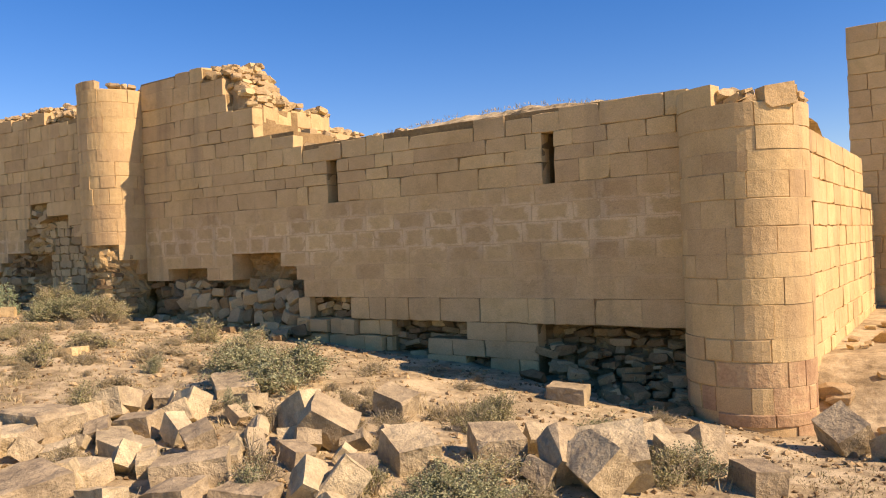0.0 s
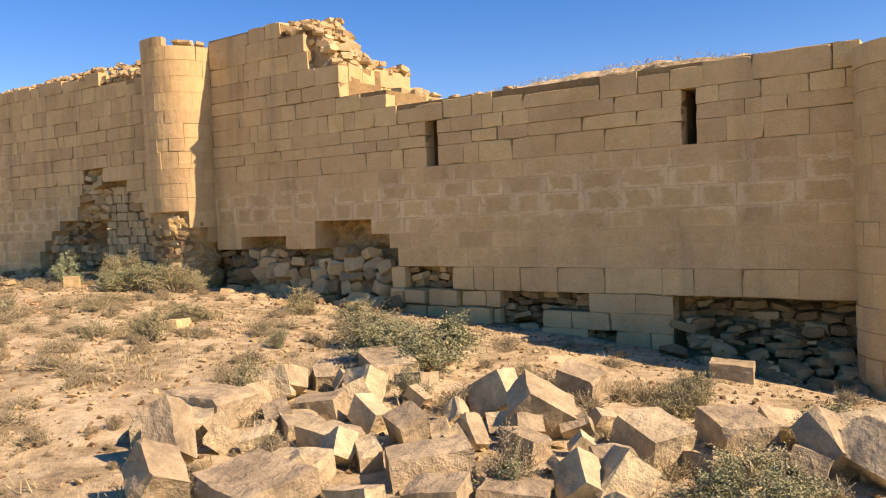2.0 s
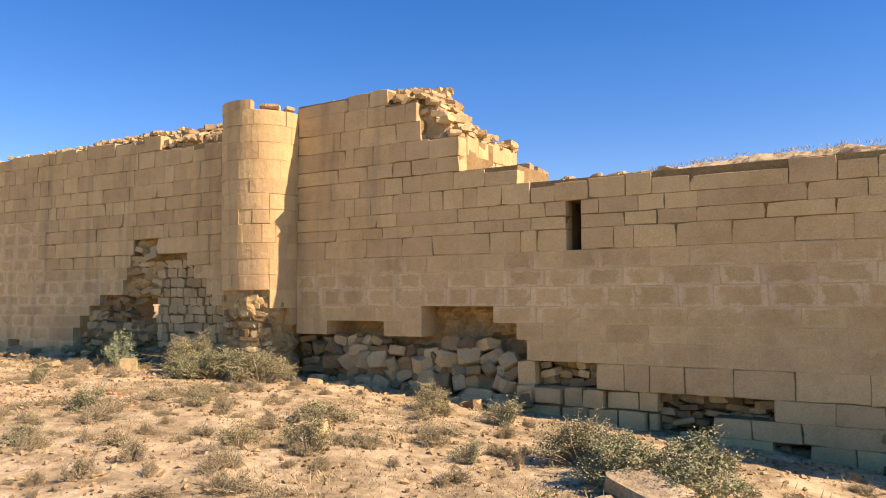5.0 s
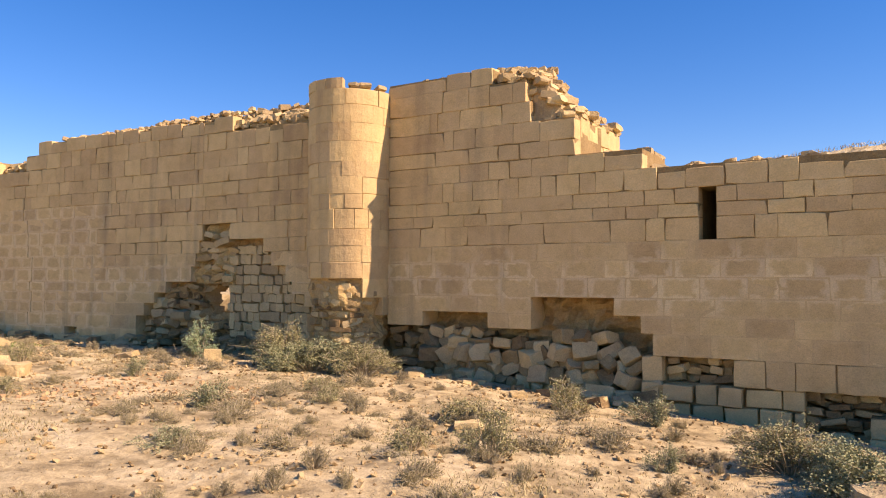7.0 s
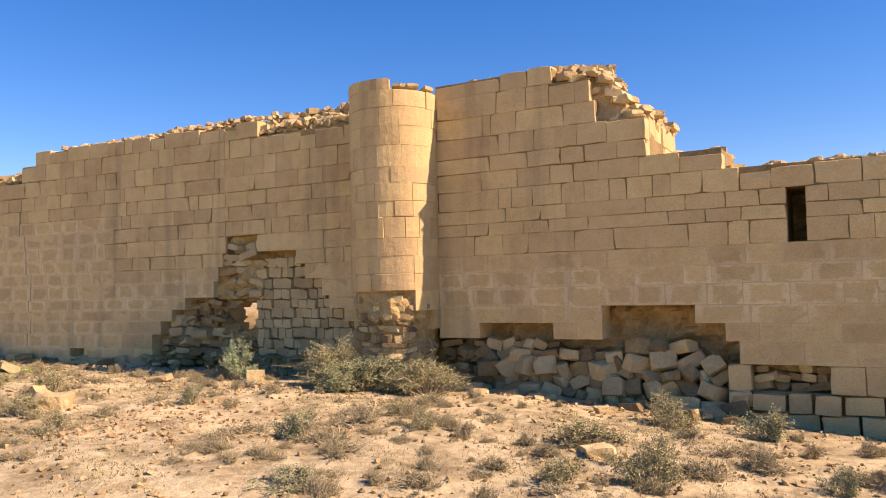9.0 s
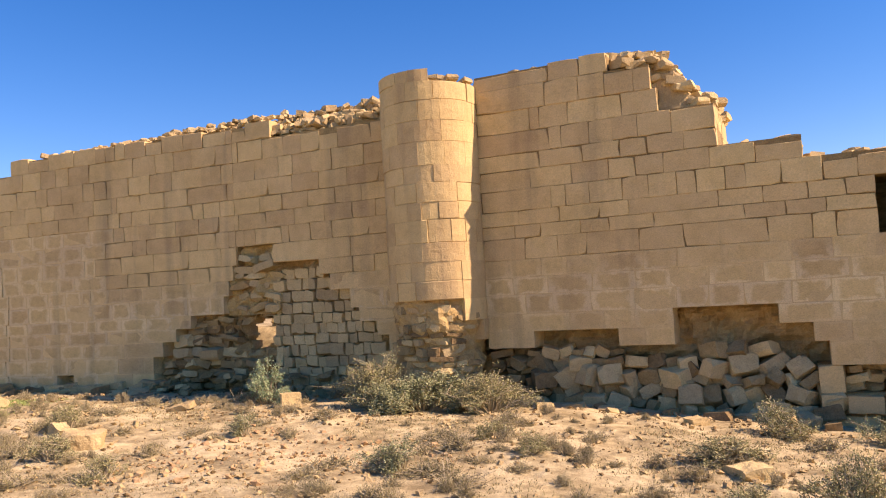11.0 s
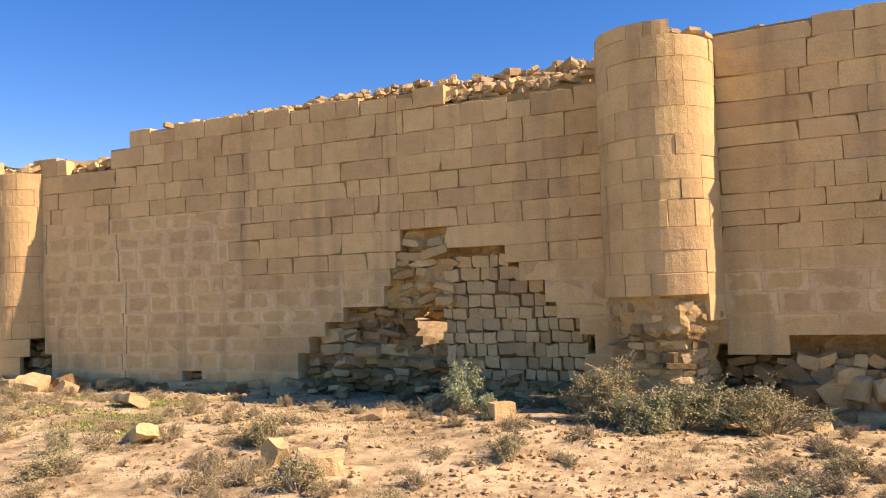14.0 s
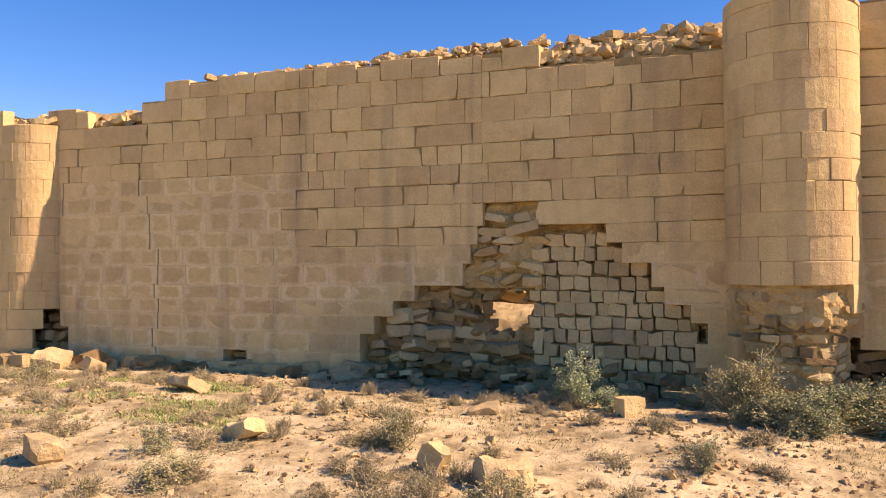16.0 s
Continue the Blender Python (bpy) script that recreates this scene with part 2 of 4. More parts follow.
def rock_mesh(seed, mat, box=(1, 1, 1), boxy=0.5, cuts=14, bevel=0.0, rough=0.0):
    """An angular stone about box in size: a cube with planes sliced off at random."""
    r = random.Random(seed)
    bm = bmesh.new()
    bmesh.ops.create_cube(bm, size=1.0)
    ways = [Vector((r.gauss(0, 1), r.gauss(0, 1), r.gauss(0, 1))) for _ in range(cuts)]
    if boxy < 0.6:
        ways += [Vector((a * r.uniform(0.5, 1), c * r.uniform(0.5, 1), e * r.uniform(0.5, 1))) for a in (-1, 1) for c in (-1, 1) for e in (-1, 1) if r.random() < 0.6]
    for n in ways:
        n.normalize()
        reach = 0.5 * (abs(n.x) + abs(n.y) + abs(n.z))
        d = reach * r.uniform(0.52 + 0.3 * boxy, 0.86 + 0.08 * boxy)
        res = bmesh.ops.bisect_plane(bm, geom=bm.verts[:] + bm.edges[:] + bm.faces[:], plane_co=n * d, plane_no=n, clear_outer=True)
        edges = [e for e in res["geom_cut"] if isinstance(e, bmesh.types.BMEdge)]
        if len(edges) > 2:
            bmesh.ops.contextual_create(bm, geom=edges)
    for v in bm.verts:
        v.co = Vector((v.co.x * box[0], v.co.y * box[1], v.co.z * box[2])) * r.uniform(0.98, 1.02)
    if rough:
        bmesh.ops.triangulate(bm, faces=bm.faces[:])
        bmesh.ops.subdivide_edges(bm, edges=[e for e in bm.edges if e.calc_length() > 0.1], cuts=2)
        bmesh.ops.triangulate(bm, faces=bm.faces[:])
        bmesh.ops.subdivide_edges(bm, edges=[e for e in bm.edges if e.calc_length() > 0.07], cuts=1)
        bmesh.ops.triangulate(bm, faces=bm.faces[:])
        bm.normal_update()
        for v in bm.verts:
            p = v.co + Vector((seed % 17, seed % 13, 0))
            v.co += v.normal * (rough * noise.noise(p * 6) + 0.6 * rough * noise.noise(p * 17) - 0.3 * rough)
    if bevel:
        bmesh.ops.bevel(bm, geom=bm.edges[:], offset=bevel, segments=1, affect="EDGES", clamp_overlap=True)
    me = bpy.data.meshes.new("stone")
    bm.to_mesh(me)
    bm.free()
    me.materials.append(mat)
    return me


TUMBLED = [rock_mesh(200 + s, RUBBLE if s % 3 == 0 else CREST, (1.12, 0.8, 0.68), 0.62, 8, 0.022) for s in range(18)]
SLABS = [rock_mesh(160 + s, RUBBLE, (1, 0.9, 0.6), 0.8, 6) for s in range(12)]
STONES = SLABS[:7] + TUMBLED[:6] + [rock_mesh(100 + s, RUBBLE, (1, 0.9, 0.62), 0.3) for s in range(10)]
PALE_STONES = [rock_mesh(180 + s, CREST, (1, 0.9, 0.55), 0.8, 6) for s in range(6)] + [rock_mesh(130 + s, CREST, (1, 0.9, 0.6), 0.3) for s in range(8)]


# ---- the wall in plan: u runs along it, its face lies at face_y(u) ----
def face_y(u):
    return 8.0 - 0.065 * max(0.0, -15.8 - u)


THICK = 0.95
WEST = [4.62, 4.36, 4.06, 3.77, 3.52, 3.29, 3.06, 2.82, 2.55, 2.33, 2.11, 1.85, 1.66, 1.47, 1.25, 1.0, 0.74, 0.5, 0.27, 0.02]
EAST = [4.72, 4.47, 4.18, 3.91, 3.64, 3.43, 3.19, 2.93, 2.75, 2.59, 2.33, 2.11, 1.90, 1.66, 1.45, 1.25, 1.0, 0.70, 0.48, 0.27, 0.04, -0.2, -0.4]
# openings and breaches: u0, u1, z0, z1
WEST_HOLES = [(-17.38, -13.32, -1, 1.02), (-17.38, -13.44, 1.0, 1.25), (-17.19, -13.31, 1.2, 1.47), (-16.94, -13.48, 1.4, 1.66), (-16.66, -13.75, 1.6, 1.85), (-16.05, -13.88, 1.8, 2.11),
              (-15.95, -14.19, 2.1, 2.33), (-15.87, -14.36, 2.3, 2.55), (-15.77, -15.15, 2.5, 2.82), (-19.35, -19.0, 0.74, 1.0), (-22.4, -21.93, 0.5, 1.25), (-22.4, -22.08, 1.2, 1.66)]
# the stepped cracks
for top_z, low_z in zip(WEST[3:16], WEST[4:17]):
    drift = 0.05 * math.sin(top_z * 9.0)
    if top_z < 3.6:
        u = -20.72 + 0.24 * (3.52 - top_z) + drift - (0.28 * max(0.0, 2.2 - top_z))
        WEST_HOLES.append((u, u + 0.016, low_z, top_z))
    u = -21.78 - 0.33 * max(0.0, 3.77 - top_z) ** 0.5 + 0.5 * drift
    WEST_HOLES.append((u, u + 0.018, low_z, top_z))
EAST_HOLES = [(-11.3, -10.28, -1, 1.45), (-10.28, -9.65, -1, 1.25), (-9.65, -8.56, -1, 1.66), (-8.56, -8.24, -1, 1.45), (-8.24, -8.1, 0.9, 1.25), (-12.1, -11.3, -1, 1.25),
              (-7.97, -7.21, 0.70, 1.0), (-6.5, -5.29, 0.48, 0.70), (-6.5, -5.9, 0.1, 0.5), (-5.31, -4.96, 0.04, 0.27), (-4.29, -2.4, -1, 0.66),
              (-7.56, -7.37, 2.33, 2.93), (-4.15, -4.0, 2.33, 2.93)]


def west_top(u):
    if u < -21.58: return 4.36
    if u < -20.66: return 4.06
    if u < -20.40: return 4.36
    if u < -20.28: return 4.40
    return 4.62 if u < -15.1 else 4.36


def east_top(u):
    if u < -10.2: return 4.72
    if u < -9.72: return 4.47
    if u < -9.65: return 4.18
    if u < -9.05: return 3.91
    if u < -8.2: return 3.43
    return 3.19 if u < -3.9 else 3.22


def limit(z1):
    """How far east the old render reaches on the western wall, course by course."""
    return -18.3 + 0.3 * math.sin(z1 * 37.0)


def spans(lo, hi, holes, top, z0, z1):
    """Stretches of one course that still stand."""
    cuts = sorted({lo, hi, *[c for h in holes for c in h[:2] if lo < c < hi], *[c for c in (-21.58, limit(z1), -15.8, -20.66, -20.4, -20.28, -15.1, -10.2, -9.72, -9.65, -9.05, -8.2) if lo < c < hi]})
    out, mz = [], (z0 + z1) / 2
    for a, c in zip(cuts, cuts[1:]):
        m = (a + c) / 2
        if top(m) < mz + 0.02 or any(h[0] <= m <= h[1] and h[2] < mz < h[3] for h in holes):
            continue
        if out and abs(out[-1][1] - a) < 1e-6 and a not in (-15.8, limit(z1)):
            out[-1][1] = c
        else:
            out.append([a, c])
    return out


def box_faces(verts, faces, x0, x1, y0a, y0b, y1a, y1b, z0, z1):
    k = len(verts)
    verts += [(x0, y0a, z0), (x1, y0b, z0), (x1, y1b, z0), (x0, y1a, z0), (x0, y0a, z1), (x1, y0b, z1), (x1, y1b, z1), (x0, y1a, z1)]
    faces += [(k, k + 1, k + 5, k + 4), (k + 1, k + 2, k + 6, k + 5), (k + 2, k + 3, k + 7, k + 6), (k + 3, k, k + 4, k + 7), (k + 4, k + 5, k + 6, k + 7), (k + 3, k + 2, k + 1, k)]


JOINTS = {}
JOINTS[('wall_east', 4.72)] = [-10.92, -10.54]
JOINTS[('wall_east', 4.47)] = [-10.98, -10.56, -10.25, -9.91]
JOINTS[('wall_east', 4.18)] = [-11.19, -11.07, -10.71, -10.38, -10.07]
JOINTS[('wall_east', 3.91)] = [-10.96, -10.81, -10.47, -10.19, -9.9, -9.52]
JOINTS[('wall_east', 3.64)] = [-11.1, -10.56, -10.12, -9.81, -9.4]
JOINTS[('wall_east', 3.43)] = [-11.23, -10.71, -10.26, -9.96, -9.64, -9.14, -8.67]
JOINTS[('wall_east', 3.19)] = [-10.98, -10.8, -10.51, -10.12, -9.82, -9.51, -9.3, -8.99, -8.78, -8.43, -8.03, -7.7, -7.27, -6.82, -6.51, -6.08, -5.09, -4.63, -4.27, -3.92, -3.42, -2.68]
JOINTS[('wall_east', 2.93)] = [-9.08, -8.62, -8.18, -7.83, -7.14, -6.67, -6.37, -4.91, -4.37, -3.76, -3.34, -2.89, -2.57]
JOINTS[('wall_east', 2.75)] = [-8.82, -8.41, -8.02, -6.83, -6.46, -5.31, -4.65, -3.5, -3.09]
JOINTS[('wall_east', 2.59)] = [-8.6, -8.17, -7.94, -6.96, -6.73, -6.25, -5.04, -4.5, -3.69, -3.32, -2.9]
JOINTS[('wall_east', 2.33)] = [-8.39, -7.99, -7.6, -7.16, -6.81, -6.55, -6.11, -5.19, -4.93, -4.66, -4.26, -3.83, -3.49, -3.02]
JOINTS[('wall_east', 1.25)] = [-7.73, -7.44, -6.95]
JOINTS[('wall_east', 1.0)] = [-7.23, -6.88, -6.58, -6.2]
JOINTS[('wall_east', 0.7)] = [-8.0, -7.63, -7.38, -7.1, -6.71, -6.43]
JOINTS[('wall_east', 0.48)] = [-7.67, -7.31, -6.95, -6.61, -6.3]
JOINTS[('wall_west', 4.62)] = [-19.87, -19.43, -19.14, -18.87, -18.42, -18.21, -17.82, -17.41, -17.09, -16.68, -16.33, -15.92, -15.54]
JOINTS[('wall_west', 4.36)] = [-20.38, -20.01, -19.61, -19.28, -19.01, -18.53, -18.09, -17.68, -17.23, -16.88, -16.54, -16.1, -15.7, -15.25, -14.88, -14.57, -14.26, -13.96, -13.43]
JOINTS[('wall_west', 4.06)] = [-20.56, -20.15, -19.72, -19.47, -19.16, -18.7, -18.21, -17.77, -17.35, -16.93, -16.37, -16.01, -15.78, -15.4, -14.97, -14.73, -14.41, -14.07, -13.56]
JOINTS[('wall_west', 3.77)] = [-21.7, -21.01, -20.66, -20.3, -19.97, -19.61, -19.32, -18.91, -18.49, -18.13, -17.55, -17.07, -16.64, -15.92, -15.17, -14.75, -14.3, -13.84, -13.34]
JOINTS[('wall_west', 3.52)] = [-21.7, -21.18, -20.73, -20.47, -19.92, -19.59, -19.23, -18.19, -17.97, -17.72, -17.38, -16.56, -16.36, -15.85, -15.33, -14.94, -14.5, -14.05, -13.62]
JOINTS[('wall_west', 3.29)] = [-17.88, -17.58, -17.25, -16.88, -16.45, -16.09, -15.73, -15.23, -14.73, -14.23, -13.78, -13.41]
JOINTS[('wall_west', 3.06)] = [-17.73, -17.44, -16.8, -16.48, -16.15, -15.92, -15.64, -15.43, -14.97, -14.84, -14.47, -14.12, -13.53]
JOINTS[('wall_west', 2.82)] = [-16.07, -14.2, -13.84]


def curtain(name, label, lo, hi, courses, holes, top, seed):
    r = random.Random(seed)
    wall = thing(name, label, "stone wall", "structure")
    cv, cf, jv, jf = [], [], [], []
    for z1, z0 in zip(courses, courses[1:]):
        for a, c in spans(lo, hi, holes, top, z0, z1):
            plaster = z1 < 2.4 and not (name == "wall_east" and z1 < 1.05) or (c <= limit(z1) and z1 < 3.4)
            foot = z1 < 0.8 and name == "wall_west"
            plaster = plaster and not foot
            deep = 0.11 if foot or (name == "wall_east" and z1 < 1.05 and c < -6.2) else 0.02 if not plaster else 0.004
            flat = max(top(a + 0.01), top((a + c) / 2), top(c - 0.01)) < z1 + 0.03
            box_faces(cv if plaster else jv, cf if plaster else jf, a + 0.004, c - 0.004, face_y(a) + deep, face_y(c) + deep, face_y(a) + THICK, face_y(c) + THICK, z0, z1 - (0.05 if flat else 0))
            known = [u for u in JOINTS.get((name, z1), ()) if a + 0.06 < u < c - 0.06]
            edges = [a]
            while edges[-1] < c - 0.01:
                here = edges[-1]
                nxt = next((u for u in known if u > here + 0.02), None)
                step = r.uniform(0.30, 0.62) * (1.15 if z1 - z0 > 0.26 else 1.0)
                if nxt is not None and nxt - here < 1.1:
                    edges.append(nxt)
                elif here + step > c - 0.2:
                    edges.append(c)
                else:
                    edges.append(here + step)
            loose = foot or (name == "wall_east" and z1 < 1.05 and c < -6.2)
            for e0, e1 in zip(edges, edges[1:]):
                gap = (r.uniform(0.0, 0.003) if r.random() < 0.7 else r.uniform(0.005, 0.014)) if not plaster else r.uniform(0.001, 0.006)
                wdt, hgt = e1 - e0 - gap, z1 - z0 - ((r.uniform(0.0, 0.003) if r.random() < 0.7 else r.uniform(0.005, 0.014)) if not plaster else r.uniform(0.001, 0.006))
                if loose:
                    wdt, hgt = wdt - r.uniform(0.0, 0.035), hgt - r.uniform(0.0, 0.03)
                if wdt < 0.03 or (foot and r.random() < 0.06):
                    continue
                worn = (r.uniform(0.0, 0.03) if r.random() < 0.6 else r.uniform(0.03, 0.1)) if top((e0 + e1) / 2) < z1 + 0.03 else 0.0
                hgt -= worn
                mid = (e0 + e1) / 2
                tilt = math.atan2(face_y(e1) - face_y(e0), e1 - e0)
                m = pose(mid, face_y(mid) + BD / 2 + (r.uniform(-0.05, 0.04) if loose else r.uniform(-0.007, 0.007) if not plaster else r.uniform(-0.002, 0.004)), (z0 + z1 - worn) / 2, math.degrees(r.gauss(0, 0.004)), math.degrees(r.gauss(0, 0.022 if loose else 0.004)), math.degrees(tilt + r.gauss(0, 0.002 if plaster else 0.005)))
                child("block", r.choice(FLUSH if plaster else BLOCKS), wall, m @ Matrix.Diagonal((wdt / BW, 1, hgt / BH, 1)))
    child("mortar_core", mesh_from("mortar_core", cv, cf, MORTAR), wall)
    child("wall_core", mesh_from("wall_core", jv, jf, JOINT), wall)
    return wall


# ---- rubble ----
def stone_at(parent, meshes, r, x, y, z, s, flat=1.0, turn=25):
    m = pose(x, y, z, r.gauss(0, turn * 0.5), r.gauss(0, turn * 0.4), r.gauss(0, turn * 1.5))
    return child("stone", r.choice(meshes), parent, m @ Matrix.Diagonal((s * r.uniform(0.85, 1.2), s * r.uniform(0.8, 1.1), s * flat * r.uniform(0.75, 1.1), 1)))


def pack(parent, meshes, r, u0, u1, z0, z1, depth, size, skip=()):
    """Stones laid roughly in courses, filling a breach behind the face."""
    z = z0
    while z < z1 - 0.03:
        h = size * r.uniform(0.45, 0.8)
        u = u0 + r.uniform(0, size * 0.4)
        while u < u1:
            wd = size * r.uniform(0.8, 1.7)
            mu, mz = u + wd / 2, z + h / 2
            if mu < u1 + 0.03 and not any(s[0] < mu < s[1] and s[2] < mz < s[3] for s in skip):
                m = pose(mu, face_y(mu) + depth + 0.06 + r.uniform(-0.09, 0.1), mz, r.gauss(0, 9), r.gauss(0, 9), r.gauss(0, 12))
                child("stone", r.choice(meshes), parent, m @ Matrix.Diagonal((wd * 1.0, size * r.uniform(1.0, 1.5), h * r.uniform(1.15, 1.5), 1)))
            u += wd
        z += h


def tumble(parent, meshes, r, u0, u1, top, front, slope, sizes, lie=16):
    """Stones fallen against each other: rows laid from the bottom, each row stepping back, sizes mixed, every one tipped."""
    z = min(ground_z(u0, 7.9), ground_z(u1, 7.9))
    z_low = z
    while z < max(top(u0), top((u0 + u1) / 2), top(u1)):
        row = r.uniform(*sizes)
        u = u0 + r.uniform(-0.1, 0.1) * row
        while u < u1:
            s = row * r.uniform(0.7, 1.35)
            mu = u + s / 2
            if z < top(mu) and z > ground_z(mu, 7.9) - 0.12:
                h = row * r.uniform(0.7, 1.05)
                m = pose(mu, face_y(mu) + front + slope * (z - z_low) + r.uniform(-0.07, 0.07), z + h * 0.45, r.gauss(0, lie), r.gauss(0, lie), r.gauss(0, lie * 1.6))
                child("stone", r.choice(meshes), parent, m @ Matrix.Diagonal((s * 1.02, s * r.uniform(0.8, 1.1), h * r.uniform(1.05, 1.5), 1)))
            u += s * r.uniform(0.9, 1.08)
        z += row * r.uniform(0.62, 0.8)


def rough_back(parent, u0, u1, z0, z1, depth, seed, skip=(), back_at=THICK):
    """Crumbling core exposed behind the lost facing: an uneven sheet with real holes, and its back."""
    nu, nz = max(3, int((u1 - u0) / 0.035)), max(3, int((z1 - z0) / 0.035))
    v, f = [], []
    for back in (0, 1):
        for j in range(nz + 1):
            for i in range(nu + 1):
                u, z = u0 + (u1 - u0) * i / nu, z0 + (z1 - z0) * j / nz
                y = face_y(u) + (back_at if back else depth + 0.13 * noise_at(Vector((u * 3.1, z * 3.9, seed))) + 0.09 * noise_at(Vector((u * 8, z * 11, seed))))
                v.append((u, y, z))
    k, row = (nu + 1) * (nz + 1), nu + 1

    def open_cell(i, j):
        u, z = u0 + (u1 - u0) * (i + 0.5) / nu, z0 + (z1 - z0) * (j + 0.5) / nz
        for a, c, lo, hi in skip:
            du, dz = (u - (a + c) / 2) / (c - a) * 2, (z - (lo + hi) / 2) / (hi - lo) * 2
            if abs(du) ** 1.5 + abs(dz) ** 1.5 + 0.8 * noise_at(Vector((u * 9, z * 9, 4.0))) < 1.0:
                return True
        return False

    for j in range(nz):
        for i in range(nu):
            if open_cell(i, j):
                continue
            a = j * row + i
            f += [(a, a + 1, a + row + 1, a + row), (k + a, k + a + row, k + a + row + 1, k + a + 1)]
            for di, dj, p, q in ((-1, 0, a, a + row), (1, 0, a + row + 1, a + 1), (0, -1, a + 1, a), (0, 1, a + row, a + row + 1)):
                ii, jj = i + di, j + dj
                if not (0 <= ii < nu and 0 <= jj < nz) or open_cell(ii, jj):
                    f.append((p, q, k + q, k + p))
    return child("exposed_core", mesh_from("exposed_core", v, f, CORE), parent)


wall_west = curtain("wall_west", "ruined sandstone ashlar curtain wall with a large breach at its foot", -22.3, -13.1, WEST, WEST_HOLES, west_top, 11)
wall_east = curtain("wall_east", "ruined sandstone ashlar curtain wall with two slits and broken foot", -11.9, -2.45, EAST, EAST_HOLES, east_top, 12)


# ---- round towers ----
def arc_block(r_out, a0, a1, z0, z1, rr, mat, gap=0.0007):
    """One curved facing stone between two angles, with chamfered edges."""
    n = max(2, int((a1 - a0) / 0.12))
    g = gap / r_out
    a0, a1, z0, z1 = a0 + g, a1 - g, z0 + gap, z1 - gap
    ch = rr.choice((0.0015, 0.002, 0.003, 0.009))
    off = rr.uniform(-0.005, 0.006)
    v, f = [], []
    rows = [(z0, r_out - 0.16, 0), (z0, r_out + off - ch, 0), (z0 + ch, r_out + off, ch), (z1 - ch, r_out + off, ch), (z1, r_out + off - ch, 0), (z1, r_out - 0.16, 0)]
    for z, rad, inset in rows:
        jz = rr.uniform(-0.003, 0.003)
        for i in range(n + 1):
            a = a0 + (a1 - a0) * i / n
            if i in (0, n) and inset:
                a += (ch / r_out) * (1 if i == 0 else -1)
            v.append((math.cos(a) * rad, math.sin(a) * rad, z + jz))
    for j in range(len(rows) - 1):
        f += [(j * (n + 1) + i, j * (n + 1) + i + 1, (j + 1) * (n + 1) + i + 1, (j + 1) * (n + 1) + i) for i in range(n)]
    f.append(tuple(j * (n + 1) for j in range(len(rows)))[::-1])
    f.append(tuple(j * (n + 1) + n for j in range(len(rows))))
    return mesh_from("block", v, f, mat)


def round_tower(name, label, cx, cy, rad, courses, seed, a_lo=-205, a_hi=25, drop=(), foot=None, red=-9.0):
    r = random.Random(seed)
    tower = thing(name, label, "round tower", "structure", "", pose(cx, cy, 0))
    for k, (z1, z0) in enumerate(zip(courses, courses[1:])):
        a, end = math.radians(a_lo), math.radians(a_hi)
        while a < end - 0.02:
            nxt = min(end, a + r.choice((0.2, 0.3, 0.38, 0.46, 0.58)) * r.uniform(0.85, 1.15) / rad)
            if end - nxt < 0.2:
                nxt = end
            if not any(d0 < math.degrees((a + nxt) / 2) < d1 and dz0 < (z0 + z1) / 2 < dz1 for d0, d1, dz0, dz1 in drop):
                child("block", arc_block(rad, a, nxt, z0, z1, r, RED if z1 < red and r.random() < 0.6 else TOWER, 0.007 if z1 < red + 0.3 and r.random() < 0.5 else 0.0007), tower)
            a = nxt
    bm = bmesh.new()
    zt, zb = courses[0] - 0.3, courses[-1] if foot is None else foot
    bmesh.ops.create_cone(bm, cap_ends=True, segments=96, radius1=rad - 0.012, radius2=rad - 0.012, depth=zt - zb, matrix=Matrix.Translation((0, 0, (zt + zb) / 2)))
    part("tower_core", bm, TOWER, tower)
    return tower


mid_courses = [4.70, 4.55, 4.32, 4.07, 3.81, 3.52, 3.31, 3.07, 2.86, 2.58, 2.35, 2.12, 1.89, 1.63, 1.38, 1.12, 0.86, 0.6, 0.3]
tower_mid = round_tower("tower_middle", "half-round sandstone tower hanging over its eroded broken base", -12.5, 7.9, 0.62, mid_courses, 21, drop=[(-75, 30, 4.55, 4.8), (-152, -24, 0, 1.88), (-24, 40, 0, 1.37)], foot=1.89)
east_courses = [3.06, 2.86, 2.64, 2.42, 2.23, 1.98, 1.72, 1.47, 1.25, 1.0, 0.69, 0.475, 0.24, 0.0, -0.12, -0.3]
tower_east = round_tower("tower_east", "round sandstone corner tower with reddish worn lower courses", -1.9, 7.92, 0.6, east_courses, 22, a_lo=-205, a_hi=60, drop=[(-95, 70, 2.9, 3.4), (-75, -40, -0.4, -0.02), (-190, -110, -0.4, -0.02)], red=0.5)
west_courses = [4.34, 4.12, 3.86, 3.6, 3.34, 3.06, 2.8, 2.54, 2.28, 2.02, 1.76, 1.5, 1.22, 0.95, 0.7, 0.4]
tower_west = round_tower("tower_west", "half-round sandstone tower with broken top and patched face", -22.63, 7.78, 0.57, west_courses, 23, drop=[(-120, -20, 4.2, 4.5), (-62, 40, 0.3, 1.3), (-44, 40, 1.3, 1.6)], foot=1.55)


